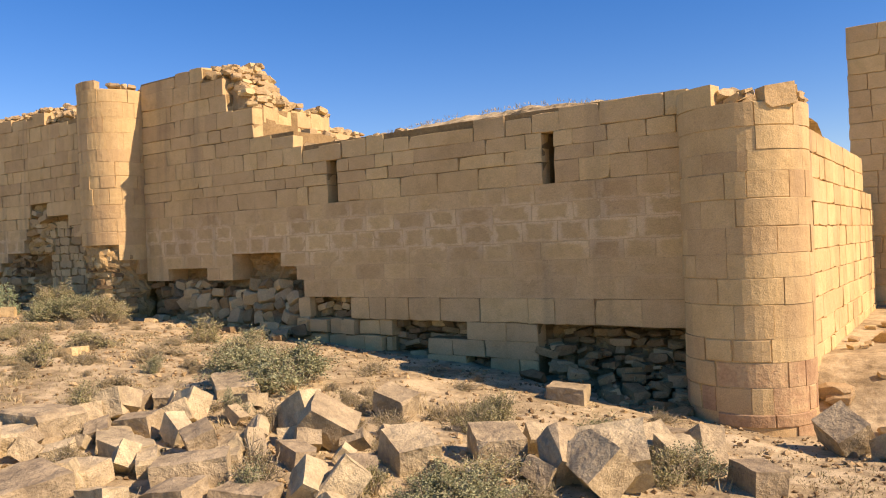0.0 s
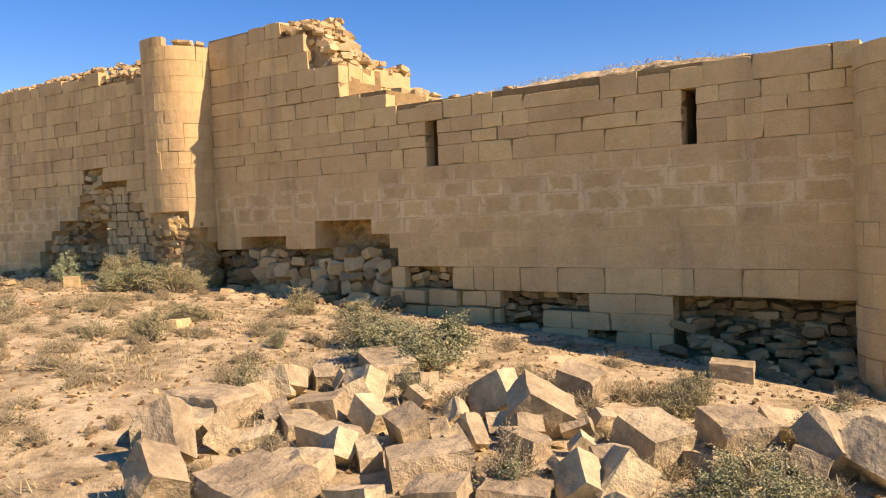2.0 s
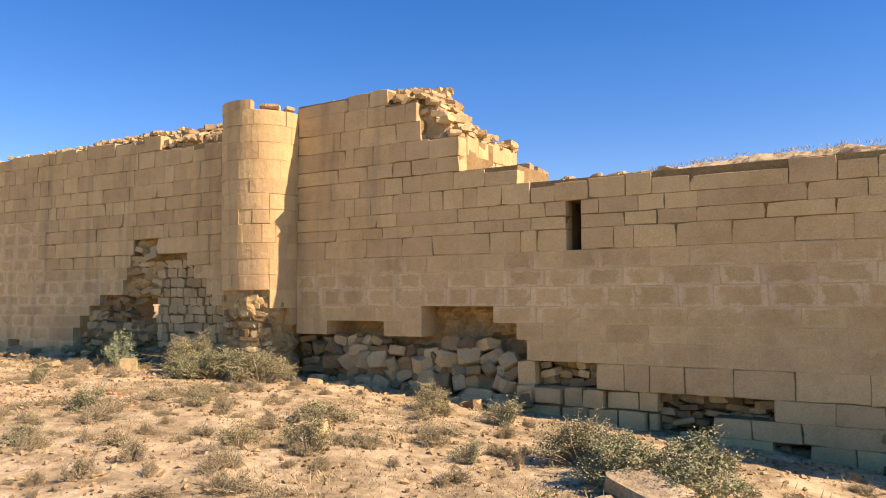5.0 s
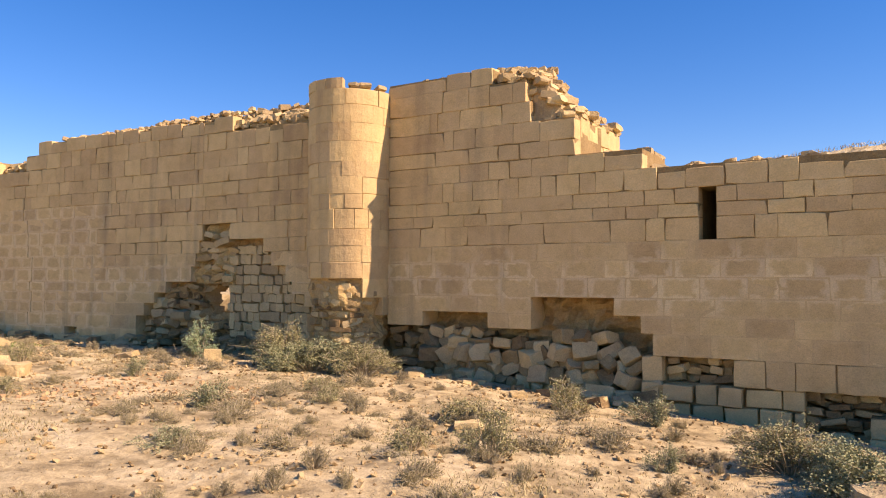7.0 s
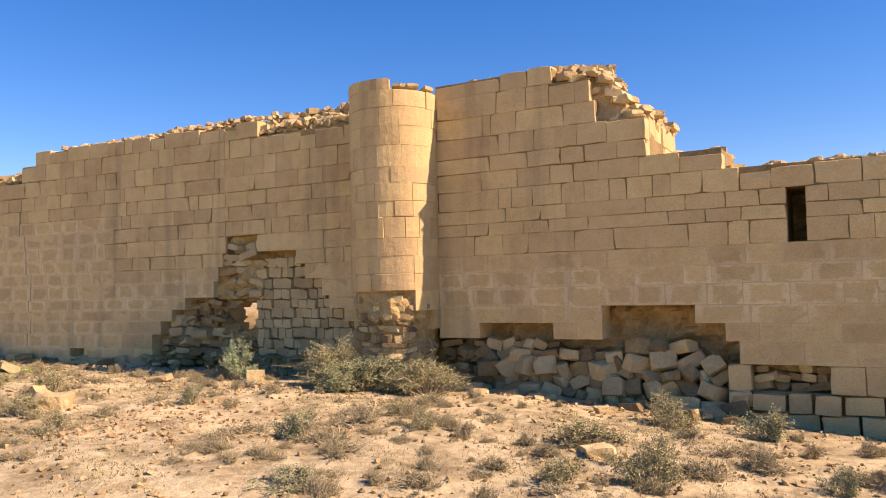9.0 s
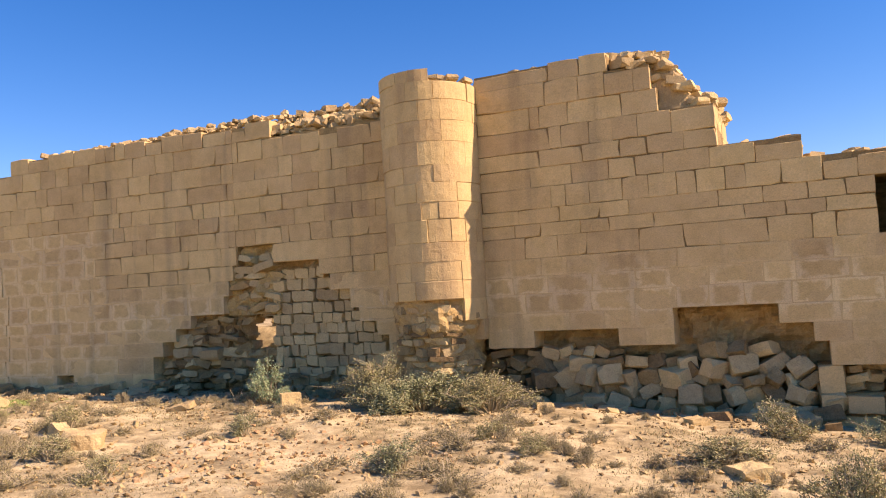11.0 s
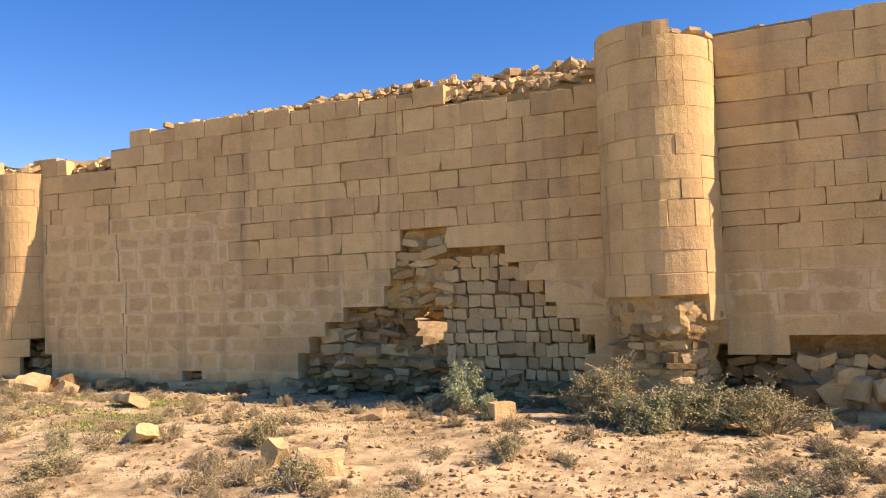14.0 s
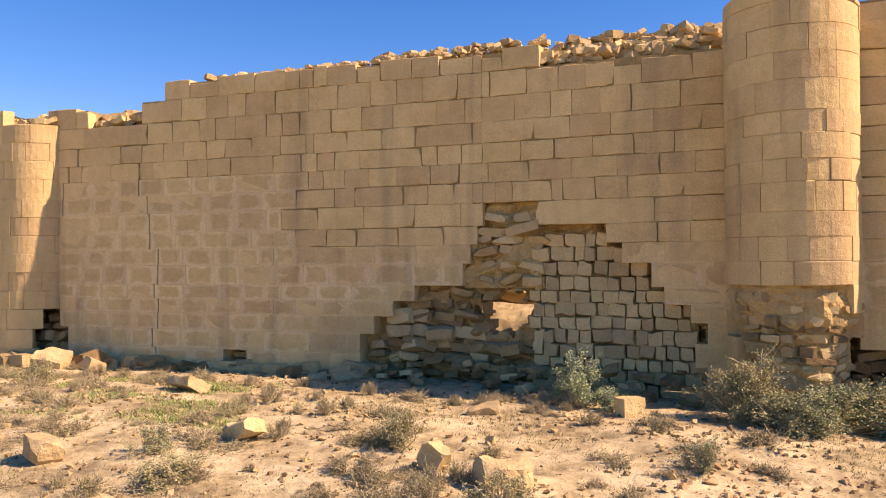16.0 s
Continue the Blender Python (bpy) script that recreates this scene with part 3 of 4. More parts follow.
# ---- cross walls and the far tower ----
def straight_wall(name, label, m, length, courses, seed, thick=0.8, tops=None, mat_blocks=BLOCKS):
    """A coursed wall along its own x, its face at y = 0 towards -y."""
    r = random.Random(seed)
    wall = thing(name, label, "stone wall", "structure", "", m)
    cv, cf = [], []
    for z1, z0 in zip(courses, courses[1:]):
        end = length if tops is None else max([x for x, t in tops if t >= z1 - 0.02], default=0)
        if end <= 0.1:
            continue
        box_faces(cv, cf, 0.01, end - 0.01, 0.03, 0.03, thick, thick, z0, z1)
        e = 0.0
        while e < end - 0.01:
            nx = e + r.uniform(0.28, 0.6)
            if nx > end - 0.18:
                nx = end
            child("block", r.choice(mat_blocks), wall, pose((e + nx) / 2, BD / 2 + r.uniform(-0.008, 0.008), (z0 + z1) / 2) @ Matrix.Diagonal(((nx - e - r.uniform(0.002, 0.01)) / BW, 1, (z1 - z0 - r.uniform(0.003, 0.01)) / BH, 1)))
            e = nx
    child("wall_core", mesh_from("wall_core", cv, cf, MORTAR), wall)
    return wall


ladder = [2.98, 2.72, 2.48, 2.22, 1.97, 1.72, 1.47, 1.22, 0.97, 0.72, 0.47, 0.2, -0.1]
straight_wall("wall_side", "sunlit sandstone side wall running back from the corner tower", pose(-1.42, 8.2, 0, 0, 0, 90), 6.0, ladder[1:], 31, tops=[(4.8, 2.72), (6.0, 2.36)])
straight_wall("wall_cross", "sunlit broken cross wall behind the curtain wall", pose(-9.06, 8.22, 0, 0, 0, 90), 4.0, [3.95, 3.68, 3.43, 3.19, 2.9, 2.6], 32, tops=[(1.5, 3.95), (2.5, 3.68), (3.9, 3.43)])
far_courses = [5.05 - 0.27 * k for k in range(20)]
straight_wall("wall_far", "tall sandstone tower wall far behind the corner", pose(-1.76, 14.5, 0), 3.6, far_courses, 33, thick=2.5)

# the wall goes on behind the middle tower
v, f = [], []
box_faces(v, f, -13.3, -11.8, 8.42, 8.42, 8.95, 8.95, -0.2, 4.6)
tagged(new("wall_behind_tower", mesh_from("wall_behind_tower", v, f, CORE)), "rough wall core behind the round tower", "stone wall", "", "structure")


# ---- breaches: exposed core and rubble ----
def breach(label):
    return thing("rubble_core", label, "rubble", "structure")


r = random.Random(51)
b = breach("rough rubble core and squared infill stones exposed in the wall breach")
WIDE = [(-15.98, -15.2, 1.24, 1.78)]
SEE = [(-15.92, -15.24, 1.24, 1.80), (-13.43, -13.35, 1.22, 1.42)]
def mound(parent, u0, u1, d0, d1, low, height, seed, mat, lumps=1.0):
    """A lumpy heap of mortar and small stuff on a wall head, closed down to its bed."""
    nu, nd = max(4, int((u1 - u0) / 0.05)), max(4, int((d1 - d0) / 0.07))
    v, f = [], []
    for j in range(nd + 1):
        for i in range(nu + 1):
            u, d = u0 + (u1 - u0) * i / nu, d0 + (d1 - d0) * j / nd
            edge = i in (0, nu) or j in (0, nd)
            lump = 0.13 * noise_at(Vector((u * 4.3, d * 4.3, seed))) + 0.09 * noise_at(Vector((u * 11, d * 11, seed)))
            v.append((u, face_y(u) + d, low if edge else max(low, height(u, (d - d0) / (d1 - d0)) + lumps * lump)))
    f = [(j * (nu + 1) + i, j * (nu + 1) + i + 1, (j + 1) * (nu + 1) + i + 1, (j + 1) * (nu + 1) + i) for j in range(nd) for i in range(nu)]
    return child("mortar_heap", mesh_from("mortar_heap", v, f, mat), parent)


rough_back(b, -17.5, -13.2, 0.3, 2.95, 0.22, 1.0, SEE, 0.5)
rough_back(b, -16.08, -15.12, 1.82, 2.86, 0.13, 7.0, (), 0.34)
pack(b, PALE_STONES, r, -15.98, -15.2, 1.86, 2.72, 0.10, 0.25)
pack(b, STONES, r, -17.35, -15.3, 0.62, 1.1, 0.17, 0.2)
pack(b, TUMBLED, r, -17.1, -15.3, 1.05, 1.45, 0.15, 0.25, WIDE)
pack(b, SLABS, r, -16.8, -15.9, 1.42, 1.72, 0.18, 0.2, WIDE)
z = 0.5
while z < 2.3:
    h = r.uniform(0.13, 0.17)
    right = max([hh[1] for hh in WEST_HOLES[:9] if hh[2] < z + h / 2 < hh[3]])
    u = -15.26 + r.uniform(-0.03, 0.05)
    while u < right - 0.05:
        wd = min(r.choice((0.12, 0.14, 0.17, 0.2, 0.24)), right - u)
        if not (-13.6 < u and 1.15 < z < 1.45 and r.random() < 0.7):
            m = pose(u + wd / 2, face_y(u) + 0.12 + BD / 2 + r.uniform(-0.02, 0.02), z + h / 2 + r.uniform(-0.01, 0.01), r.gauss(0, 3), r.gauss(0, 3.5), r.gauss(0, 3.5))
            child("stone", r.choice(SMALLS), b, m @ Matrix.Diagonal(((wd - r.uniform(0.0, 0.018)) / BW, 1, (h - r.uniform(0.0, 0.014)) / BH, 1)))
        u += wd
    z += h

b = breach("eroded rubble under the hanging round tower")
bm = bmesh.new()
bmesh.ops.create_cone(bm, cap_ends=True, segments=48, radius1=0.46, radius2=0.54, depth=1.6, matrix=Matrix.Translation((-12.5, 7.93, 1.12)))
bmesh.ops.subdivide_edges(bm, edges=[e for e in bm.edges if abs(e.verts[0].co.z - e.verts[1].co.z) > 0.5], cuts=26)
for v in bm.verts:
    k = 0.09 * noise_at(Vector((v.co.x * 5, v.co.y * 5, v.co.z * 6))) + 0.04 * noise_at(Vector((v.co.x * 14, v.co.y * 14, v.co.z * 16))) + 0.05 * smooth_step(1.4, 1.6, v.co.z)
    v.co += Vector((v.co.x + 12.5, v.co.y - 7.93, 0)).normalized() * k
part("exposed_core", bm, CORE, b)
z = 0.4
while z < 1.72:
    h = r.uniform(0.06, 0.13)
    a = -2.75 + r.uniform(0, 0.2)
    while a < (-0.3 if z < 1.2 else -0.7):
        wd = r.uniform(0.09, 0.3)
        rad = 0.43 + 0.07 * smooth_step(0.9, 1.6, z) + r.uniform(-0.04, 0.03)
        aa = a + wd / 2 / rad
        m = pose(-12.5 + math.cos(aa) * rad, 7.93 + math.sin(aa) * rad, z + h / 2, r.gauss(0, 5), r.gauss(0, 7), math.degrees(aa) + 90 + r.gauss(0, 7))
        child("stone", r.choice(SLABS + PALE_STONES), b, m @ Matrix.Diagonal((wd * 1.0, 0.2, h * 1.4, 1)))
        a += wd / rad
    z += h

b = breach("loose rubble packed under the undermined wall")
rough_back(b, -12.2, -8.05, 0.1, 1.75, 0.40, 2.0)
pack(b, STONES, r, -12.0, -10.9, 0.3, 1.2, 0.2, 0.18)
tumble(b, TUMBLED + STONES, r, -11.35, -9.62, lambda u: 1.2 if u < -10.28 else 1.05, 0.08, 0.2, (0.12, 0.25), 15)
b = breach("tumbled grey stones filling the break in the wall foot")
tumble(b, TUMBLED, r, -9.62, -8.2, lambda u: 1.22 - 0.7 * abs(u + 8.95) ** 1.6, -0.02, 0.3, (0.13, 0.27), 24)
for k in range(26):
    u = r.uniform(-11.5, -8.0)
    stone_at(b, TUMBLED, r, u, face_y(u) - r.uniform(0.15, 0.55), ground_z(u, 7.7) + 0.02, r.uniform(0.08, 0.24), 0.9)

b = breach("small rubble behind missing facing stones")
for u0, u1, z0, z1, size in ((-8.05, -7.15, 0.66, 1.02, 0.15), (-6.6, -5.2, 0.05, 0.72, 0.16), (-5.4, -4.9, 0.0, 0.3, 0.14), (-19.45, -18.9, 0.7, 1.05, 0.14)):
    rough_back(b, u0, u1, z0, z1, 0.4, u0)
    pack(b, STONES + TUMBLED, r, u0 + 0.06, u1 - 0.06, z0 + 0.03, z1 - 0.08, 0.2, size)
b = breach("dark hollow with slumped rubble under the wall by the corner tower")
rough_back(b, -4.4, -2.2, -0.4, 0.72, 0.5, 5.0)
pack(b, STONES, r, -4.2, -2.4, -0.05, 0.6, 0.40, 0.16)
for k in range(130):
    u, t = r.uniform(-4.25, -2.35), r.random()
    stone_at(b, STONES, r, u, face_y(u) + 0.3 - 0.9 * t, ground_z(u, 7.8) + 0.02 + 0.36 * (1 - t) ** 1.5, 0.07 + 0.2 * r.random() ** 2, 0.75)
b = breach("broken foot of the western tower with rubble")
rough_back(b, -23.3, -21.85, 0.4, 1.75, 0.3, 6.0)
pack(b, STONES, r, -22.9, -21.9, 0.6, 1.55, 0.15, 0.2)
for k in range(14):
    stone_at(b, STONES, r, r.uniform(-22.8, -20.9), r.uniform(7.0, 7.4), ground_z(-22, 7.2) + 0.08, r.uniform(0.2, 0.42), 0.9)
b = breach("eroded ledge of loose stones along the wall foot")
for k in range(110):
    u = r.uniform(-21.6, -17.3)
    t = r.random()
    stone_at(b, TUMBLED, r, u, face_y(u) + 0.03 - 0.34 * t, ground_z(u, 7.7) + 0.1 * (1 - t) ** 2 + r.uniform(-0.05, 0.03), 0.1 + 0.28 * r.random() ** 2, 0.7, 14)
for k in range(60):
    u = r.uniform(-17.3, -13.4)
    t = r.random()
    stone_at(b, STONES, r, u, face_y(u) + 0.1 - 0.55 * t, ground_z(u, 7.7) + 0.03 + 0.25 * (1 - t), r.uniform(0.08, 0.2), 0.7)


b = breach("tumbled blocks and debris beside the sunlit side wall")
for k in range(90):
    x, y = r.uniform(-1.35, 1.2), r.uniform(7.9, 12.5)
    stone_at(b, PALE_STONES, r, x, y, ground_z(x, y) + 0.03, 0.08 + 0.4 * r.random() ** 3, 0.8)
b = breach("sunlit loose rocks lying inside behind the breach")
for k in range(26):
    x, y = r.uniform(-16.6, -14.6), r.uniform(9.3, 10.6)
    stone_at(b, PALE_STONES, r, x, y, ground_z(x, y) + 0.05 + 0.25 * r.random() * (y - 9.2), r.uniform(0.2, 0.5), 0.9)


# ---- crests: loose stones on the wall heads ----
def crest(label, u0, u1, base, height, n, depth=0.75, size=(0.1, 0.24), front=0.12):
    c = thing("wall_crest", label, "rubble", "structure")
    for k in range(n):
        u = u0 + (u1 - u0) * r.random()
        t = r.random()
        h = height(u)
        s = r.uniform(*size)
        stone_at(c, PALE_STONES, r, u, face_y(u) + front + t * depth, base(u) + s * 0.2 + h * r.uniform(0.0, 1.0) * min(1, 0.25 + t * 1.6), s, 0.85)
    return c


c = crest("bleached rubble heaped on the head of the western wall", -15.08, -13.15, lambda u: 4.36, lambda u: 0.36, 280, 0.6, (0.08, 0.19))
mound(c, -15.1, -13.1, 0.2, 0.95, 4.34, lambda u, d: 4.5 + 0.2 * min(1, d * 2), 4.0, CREST)
crest("thin rubble along the head of the western wall", -19.7, -15.1, lambda u: 4.62, lambda u: 0.02 + 0.17 * smooth_step(-19.7, -15.6, u), 380, 0.6, (0.05, 0.14), 0.14)
crest("rubble in the gap of the western wall head", -21.6, -20.45, lambda u: 4.08, lambda u: 0.22, 60, 0.6, (0.12, 0.26))
crest("rubble on the broken western tower", -23.2, -22.2, lambda u: 4.1, lambda u: 0.18, 40, 0.5, (0.1, 0.2), -0.1)
crest("rubble on the head of the high wall", -11.7, -10.2, lambda u: 4.66, lambda u: 0.06, 26, 0.7, (0.08, 0.18), 0.2)
crest("rubble on the broken corner of the high wall", -10.2, -9.62, lambda u: 4.46, lambda u: 0.26, 46, 0.7, (0.12, 0.25), 0.06)
c = thing("wall_crest", "ragged rubble core at the break of the high wall", "rubble", "structure")
for layer, back in enumerate((0.2, 0.42, 0.66, 0.88)):
    for k in range(5):
        z = 3.88 + 0.16 * k
        pack(c, PALE_STONES, r, -9.85, -9.2 - 0.13 * k - 0.04 * layer, z, z + 0.13, back, 0.13)
mound(c, -9.9, -9.06, 0.12, 0.95, 3.85, lambda u, d: 4.68 - 0.62 * smooth_step(-9.75, -9.15, u) - 0.1 * (1 - d), 3.0, CREST)
for k in range(90):
    u, d = r.uniform(-9.85, -9.1), r.uniform(0.15, 0.9)
    stone_at(c, PALE_STONES, r, u, face_y(u) + d, 4.64 - 0.62 * smooth_step(-9.75, -9.15, u) + r.uniform(-0.12, 0.04), r.uniform(0.08, 0.22), 0.8)
c = thing("wall_crest", "pale rubble strewn down the head of the cross wall", "rubble", "structure")
for k in range(90):
    d = 3.8 * r.random()
    stone_at(c, PALE_STONES, r, -9.1 + r.uniform(-0.05, -0.6) * r.random(), 8.25 + d, (3.95 if d < 1.5 else 3.68 if d < 2.5 else 3.43) + r.uniform(-0.02, 0.1), r.uniform(0.08, 0.24), 0.8)
c = thing("wall_crest", "dusty earth and mortar lying on the low wall head", "rubble", "structure")
mound(c, -8.15, -2.5, 0.12, 0.95, 3.12, lambda u, d: 3.19 + 0.14 * smooth_step(-7.4, -5.4, u) * smooth_step(-2.9, -4.4, u) * min(1, d * 2.5), 8.0, EARTH, 0.4)
crest("loose rubble on the stepped break", -9.0, -8.25, lambda u: 3.4, lambda u: 0.06, 26, 0.7, (0.08, 0.2), 0.25)
crest("loose rubble on the low wall head", -8.2, -6.2, lambda u: 3.17, lambda u: 0.07, 60, 0.5, (0.06, 0.16), 0.2)
crest("loose rubble on the low wall head", -6.2, -2.6, lambda u: 3.17, lambda u: 0.03, 40, 0.5, (0.05, 0.13), 0.2)
for cx, cy, zt, h, n in ((-12.45, 7.9, 4.47, 0.22, 46), (-1.85, 7.9, 2.88, 0.14, 40)):
    c = thing("tower_crest", "bleached rubble on the head of the round tower", "rubble", "structure")
    for k in range(n):
        a, q = r.uniform(0, math.tau), 0.5 * math.sqrt(r.random())
        stone_at(c, PALE_STONES, r, cx + q * math.cos(a), cy + q * math.sin(a), zt + h * r.uniform(0, 1) * (1.15 - q), r.uniform(0.1, 0.22), 0.8)
# one upright facing stone left on the corner tower
t_block = tagged(new("loose_block", rock_mesh(611, TOWER, (0.30, 0.16, 0.2), 0.95, 3)), "pointed sandstone block resting on the tower head", "stone block")
t_block.matrix_basis = pose(-1.5, 7.55, 2.91, 0, -8, 40)

# ---- earth banked behind the low wall ----
v, f, nu, nd = [], [], 70, 34
for j in range(nd + 1):
    for i in range(nu + 1):
        u, d = -9.0 + 7.3 * i / nu, 0.55 + 7.0 * j / nd
        top = 3.1 + 0.28 * smooth_step(-8.2, -5.2, u) * smooth_step(-2.2, -4.2, u) * smooth_step(0.5, 1.4, d)
        z = top - 2.0 * smooth_step(2.5, 7.4, d) + 0.05 * wob(u, d, 2.0) + 0.03 * wob(u, d, 7.0)
        v.append((u, 8.0 + d, z))
f = [(j * (nu + 1) + i, j * (nu + 1) + i + 1, (j + 1) * (nu + 1) + i + 1, (j + 1) * (nu + 1) + i) for j in range(nd) for i in range(nu)]
tagged(new("earth_bank", mesh_from("earth_bank", v, f, EARTH, True)), "dry earth bank filling the inside of the fort", "ground", "", "structure")


# ---- fallen masonry ----
def fallen(x, y, w, h, seed, label, name="fallen_block", boxy=0.9, tip=22, mat=None, sink=0.22):
    q = random.Random(seed)
    d = w * q.uniform(0.6, 0.9)
    ob = new(name, rock_mesh(seed, mat or FALLEN, (w * 0.92, d * 0.92, h), boxy, 2 + seed % 2 if boxy > 0.8 else 12, 0.0, 0.015 if boxy > 0.8 else 0.02))
    m = pose(x, y, 0, q.gauss(0, tip), q.gauss(0, tip), q.uniform(-60, 60))
    low = min((m @ c.co).z for c in ob.data.vertices)
    m.translation.z = ground_full(x, y) - low - sink * h
    ob.matrix_basis = m
    return tagged(ob, label, "stone block" if boxy > 0.8 else "rock", "fallen stones")


GREY = "tumbled weathered grey-tan sandstone block lying in the rubble field"
SLAB = "flat tilted sandstone slab lying among fallen blocks"
fallen(-5.64, 2.89, 0.51, 0.22, 701, SLAB, tip=5)
fallen(-5.51, 2.51, 0.49, 0.17, 702, SLAB, tip=5)
fallen(-5.12, 2.19, 0.35, 0.24, 703, GREY, tip=23)
fallen(-4.67, 1.80, 0.28, 0.19, 704, GREY, tip=23)
fallen(-4.32, 2.07, 0.54, 0.20, 705, SLAB, tip=5)
fallen(-4.42, 2.45, 0.35, 0.17, 706, SLAB, tip=5)
fallen(-5.60, 3.41, 0.31, 0.24, 707, GREY, tip=23)
fallen(-5.08, 3.30, 0.36, 0.18, 708, SLAB, tip=5)
fallen(-5.55, 3.83, 0.24, 0.17, 709, GREY, tip=23)
fallen(-5.09, 3.75, 0.28, 0.23, 710, GREY, tip=23)
fallen(-4.99, 3.05, 0.34, 0.13, 711, SLAB, tip=5)
fallen(-4.59, 2.90, 0.41, 0.16, 712, SLAB, tip=5)
fallen(-4.69, 3.36, 0.25, 0.17, 713, GREY, tip=23)
fallen(-4.30, 3.24, 0.25, 0.20, 714, GREY, tip=23)
fallen(-4.01, 3.22, 0.26, 0.11, 715, SLAB, tip=5)
fallen(-3.87, 2.85, 0.47, 0.21, 716, SLAB, tip=5)
fallen(-5.52, 4.55, 0.60, 0.12, 717, SLAB, tip=5)
fallen(-5.01, 4.26, 0.32, 0.11, 718, SLAB, tip=5)
fallen(-4.21, 4.09, 0.34, 0.24, 719, GREY, tip=23)
fallen(-3.77, 3.91, 0.41, 0.22, 720, GREY, tip=23)
fallen(-3.65, 3.49, 0.31, 0.14, 721, SLAB, tip=5)
fallen(-4.00, 4.95, 0.34, 0.20, 722, GREY, tip=23)
fallen(-3.08, 3.93, 0.42, 0.23, 723, GREY, tip=23)
fallen(-2.76, 4.48, 0.42, 0.26, 724, GREY, tip=23)
fallen(-2.58, 4.83, 0.31, 0.24, 725, GREY, tip=23)
fallen(-2.23, 4.45, 0.38, 0.20, 726, GREY, tip=23)
fallen(-1.95, 4.58, 0.49, 0.26, 727, GREY, tip=23)
fallen(-2.07, 5.72, 0.43, 0.20, 728, SLAB, tip=5)
fallen(-3.34, 2.80, 0.35, 0.14, 729, SLAB, tip=5)
fallen(-3.13, 3.04, 0.23, 0.21, 730, GREY, tip=23)
fallen(-2.96, 3.16, 0.30, 0.19, 731, GREY, tip=23)
fallen(-3.60, 2.53, 0.32, 0.15, 732, SLAB, tip=5)
fallen(-3.87, 2.28, 0.26, 0.16, 733, GREY, tip=23)
fallen(-3.38, 3.64, 0.14, 0.11, 734, GREY, tip=23)
fallen(-3.52, 4.28, 0.17, 0.11, 735, GREY, tip=23)
fallen(-4.28, 3.72, 0.21, 0.11, 736, GREY, tip=23)
fallen(-4.26, 2.82, 0.24, 0.15, 737, GREY, tip=23)
fallen(-0.95, 6.90, 0.38, 0.30, 738, GREY, tip=23)
fallen(-0.62, 6.75, 0.27, 0.17, 739, GREY, tip=23)
fallen(-1.98, 4.39, 0.41, 0.26, 740, GREY, tip=23)
fallen(-2.06, 5.45, 0.36, 0.20, 741, GREY, tip=23)
fallen(-1.76, 5.31, 0.40, 0.19, 742, SLAB, tip=5)
fallen(-1.68, 5.61, 0.30, 0.23, 743, GREY, tip=23)
fallen(-1.21, 5.16, 0.40, 0.20, 744, SLAB, tip=5)
fallen(-3.41, 6.95, 0.42, 0.18, 750, SLAB, tip=5)
q = random.Random(59)
for k in range(58):
    x, y = q.uniform(-5.9, -2.2), q.uniform(1.9, 4.7)
    if abs(y - 3.2 - 0.28 * (x + 4.2)) < 1.15:
        w = q.uniform(0.12, 0.27)
        fallen(x, y, w, w * q.uniform(0.45, 0.8), 800 + k, "small broken piece of sandstone among the fallen blocks", tip=25, sink=0.3)
fallen(-18.45, 6.07, 0.41, 0.14, 751, "pale angular rock half sunk in dry earth", "rock", 0.7, 9, CREST, 0.38)
fallen(-16.47, 4.42, 0.33, 0.14, 752, "pale angular rock half sunk in dry earth", "rock", 0.7, 9, CREST, 0.38)
fallen(-21.43, 6.91, 0.47, 0.26, 753, "pale angular rock half sunk in dry earth", "rock", 0.7, 9, CREST, 0.38)
fallen(-13.90, 6.60, 0.26, 0.20, 754, "squared pale sandstone block standing beside a saltbush", boxy=0.97, tip=2, mat=CREST, sink=0.08)
fallen(-17.44, 3.41, 0.29, 0.17, 755, "pale angular rock half sunk in dry earth", "rock", 0.55, 14, CREST, 0.18)
fallen(-14.79, 4.17, 0.21, 0.19, 756, "pale angular rock half sunk in dry earth", "rock", 0.55, 14, CREST, 0.18)
fallen(-14.25, 3.99, 0.37, 0.17, 757, "pale angular rock half sunk in dry earth", "rock", 0.55, 14, CREST, 0.18)
fallen(-15.13, 6.10, 0.33, 0.08, 758, "pale angular rock half sunk in dry earth", "rock", 0.7, 9, CREST, 0.38)
fallen(-14.68, 4.99, 0.09, 0.09, 759, "pale angular rock half sunk in dry earth", "rock", 0.7, 9, CREST, 0.38)
fallen(-8.75, 4.88, 0.42, 0.11, 760, "pale angular rock half sunk in dry earth", "rock", 0.7, 9, CREST, 0.38)
fallen(-8.99, 7.69, 0.26, 0.09, 761, "pale angular rock half sunk in dry earth", "rock", 0.7, 9, CREST, 0.38)
fallen(-5.55, 2.47, 0.18, 0.03, 762, "pale angular rock half sunk in dry earth", "rock", 0.7, 9, CREST, 0.38)
fallen(-9.38, 7.08, 0.26, 0.11, 763, "pale angular rock half sunk in dry earth", "rock", 0.7, 9, CREST, 0.38)
fallen(-16.63, 4.55, 0.28, 0.11, 764, "pale angular rock half sunk in dry earth", "rock", 0.7, 9, CREST, 0.38)
fallen(-15.89, 5.01, 0.09, 0.05, 765, "pale angular rock half sunk in dry earth", "rock", 0.7, 9, CREST, 0.38)


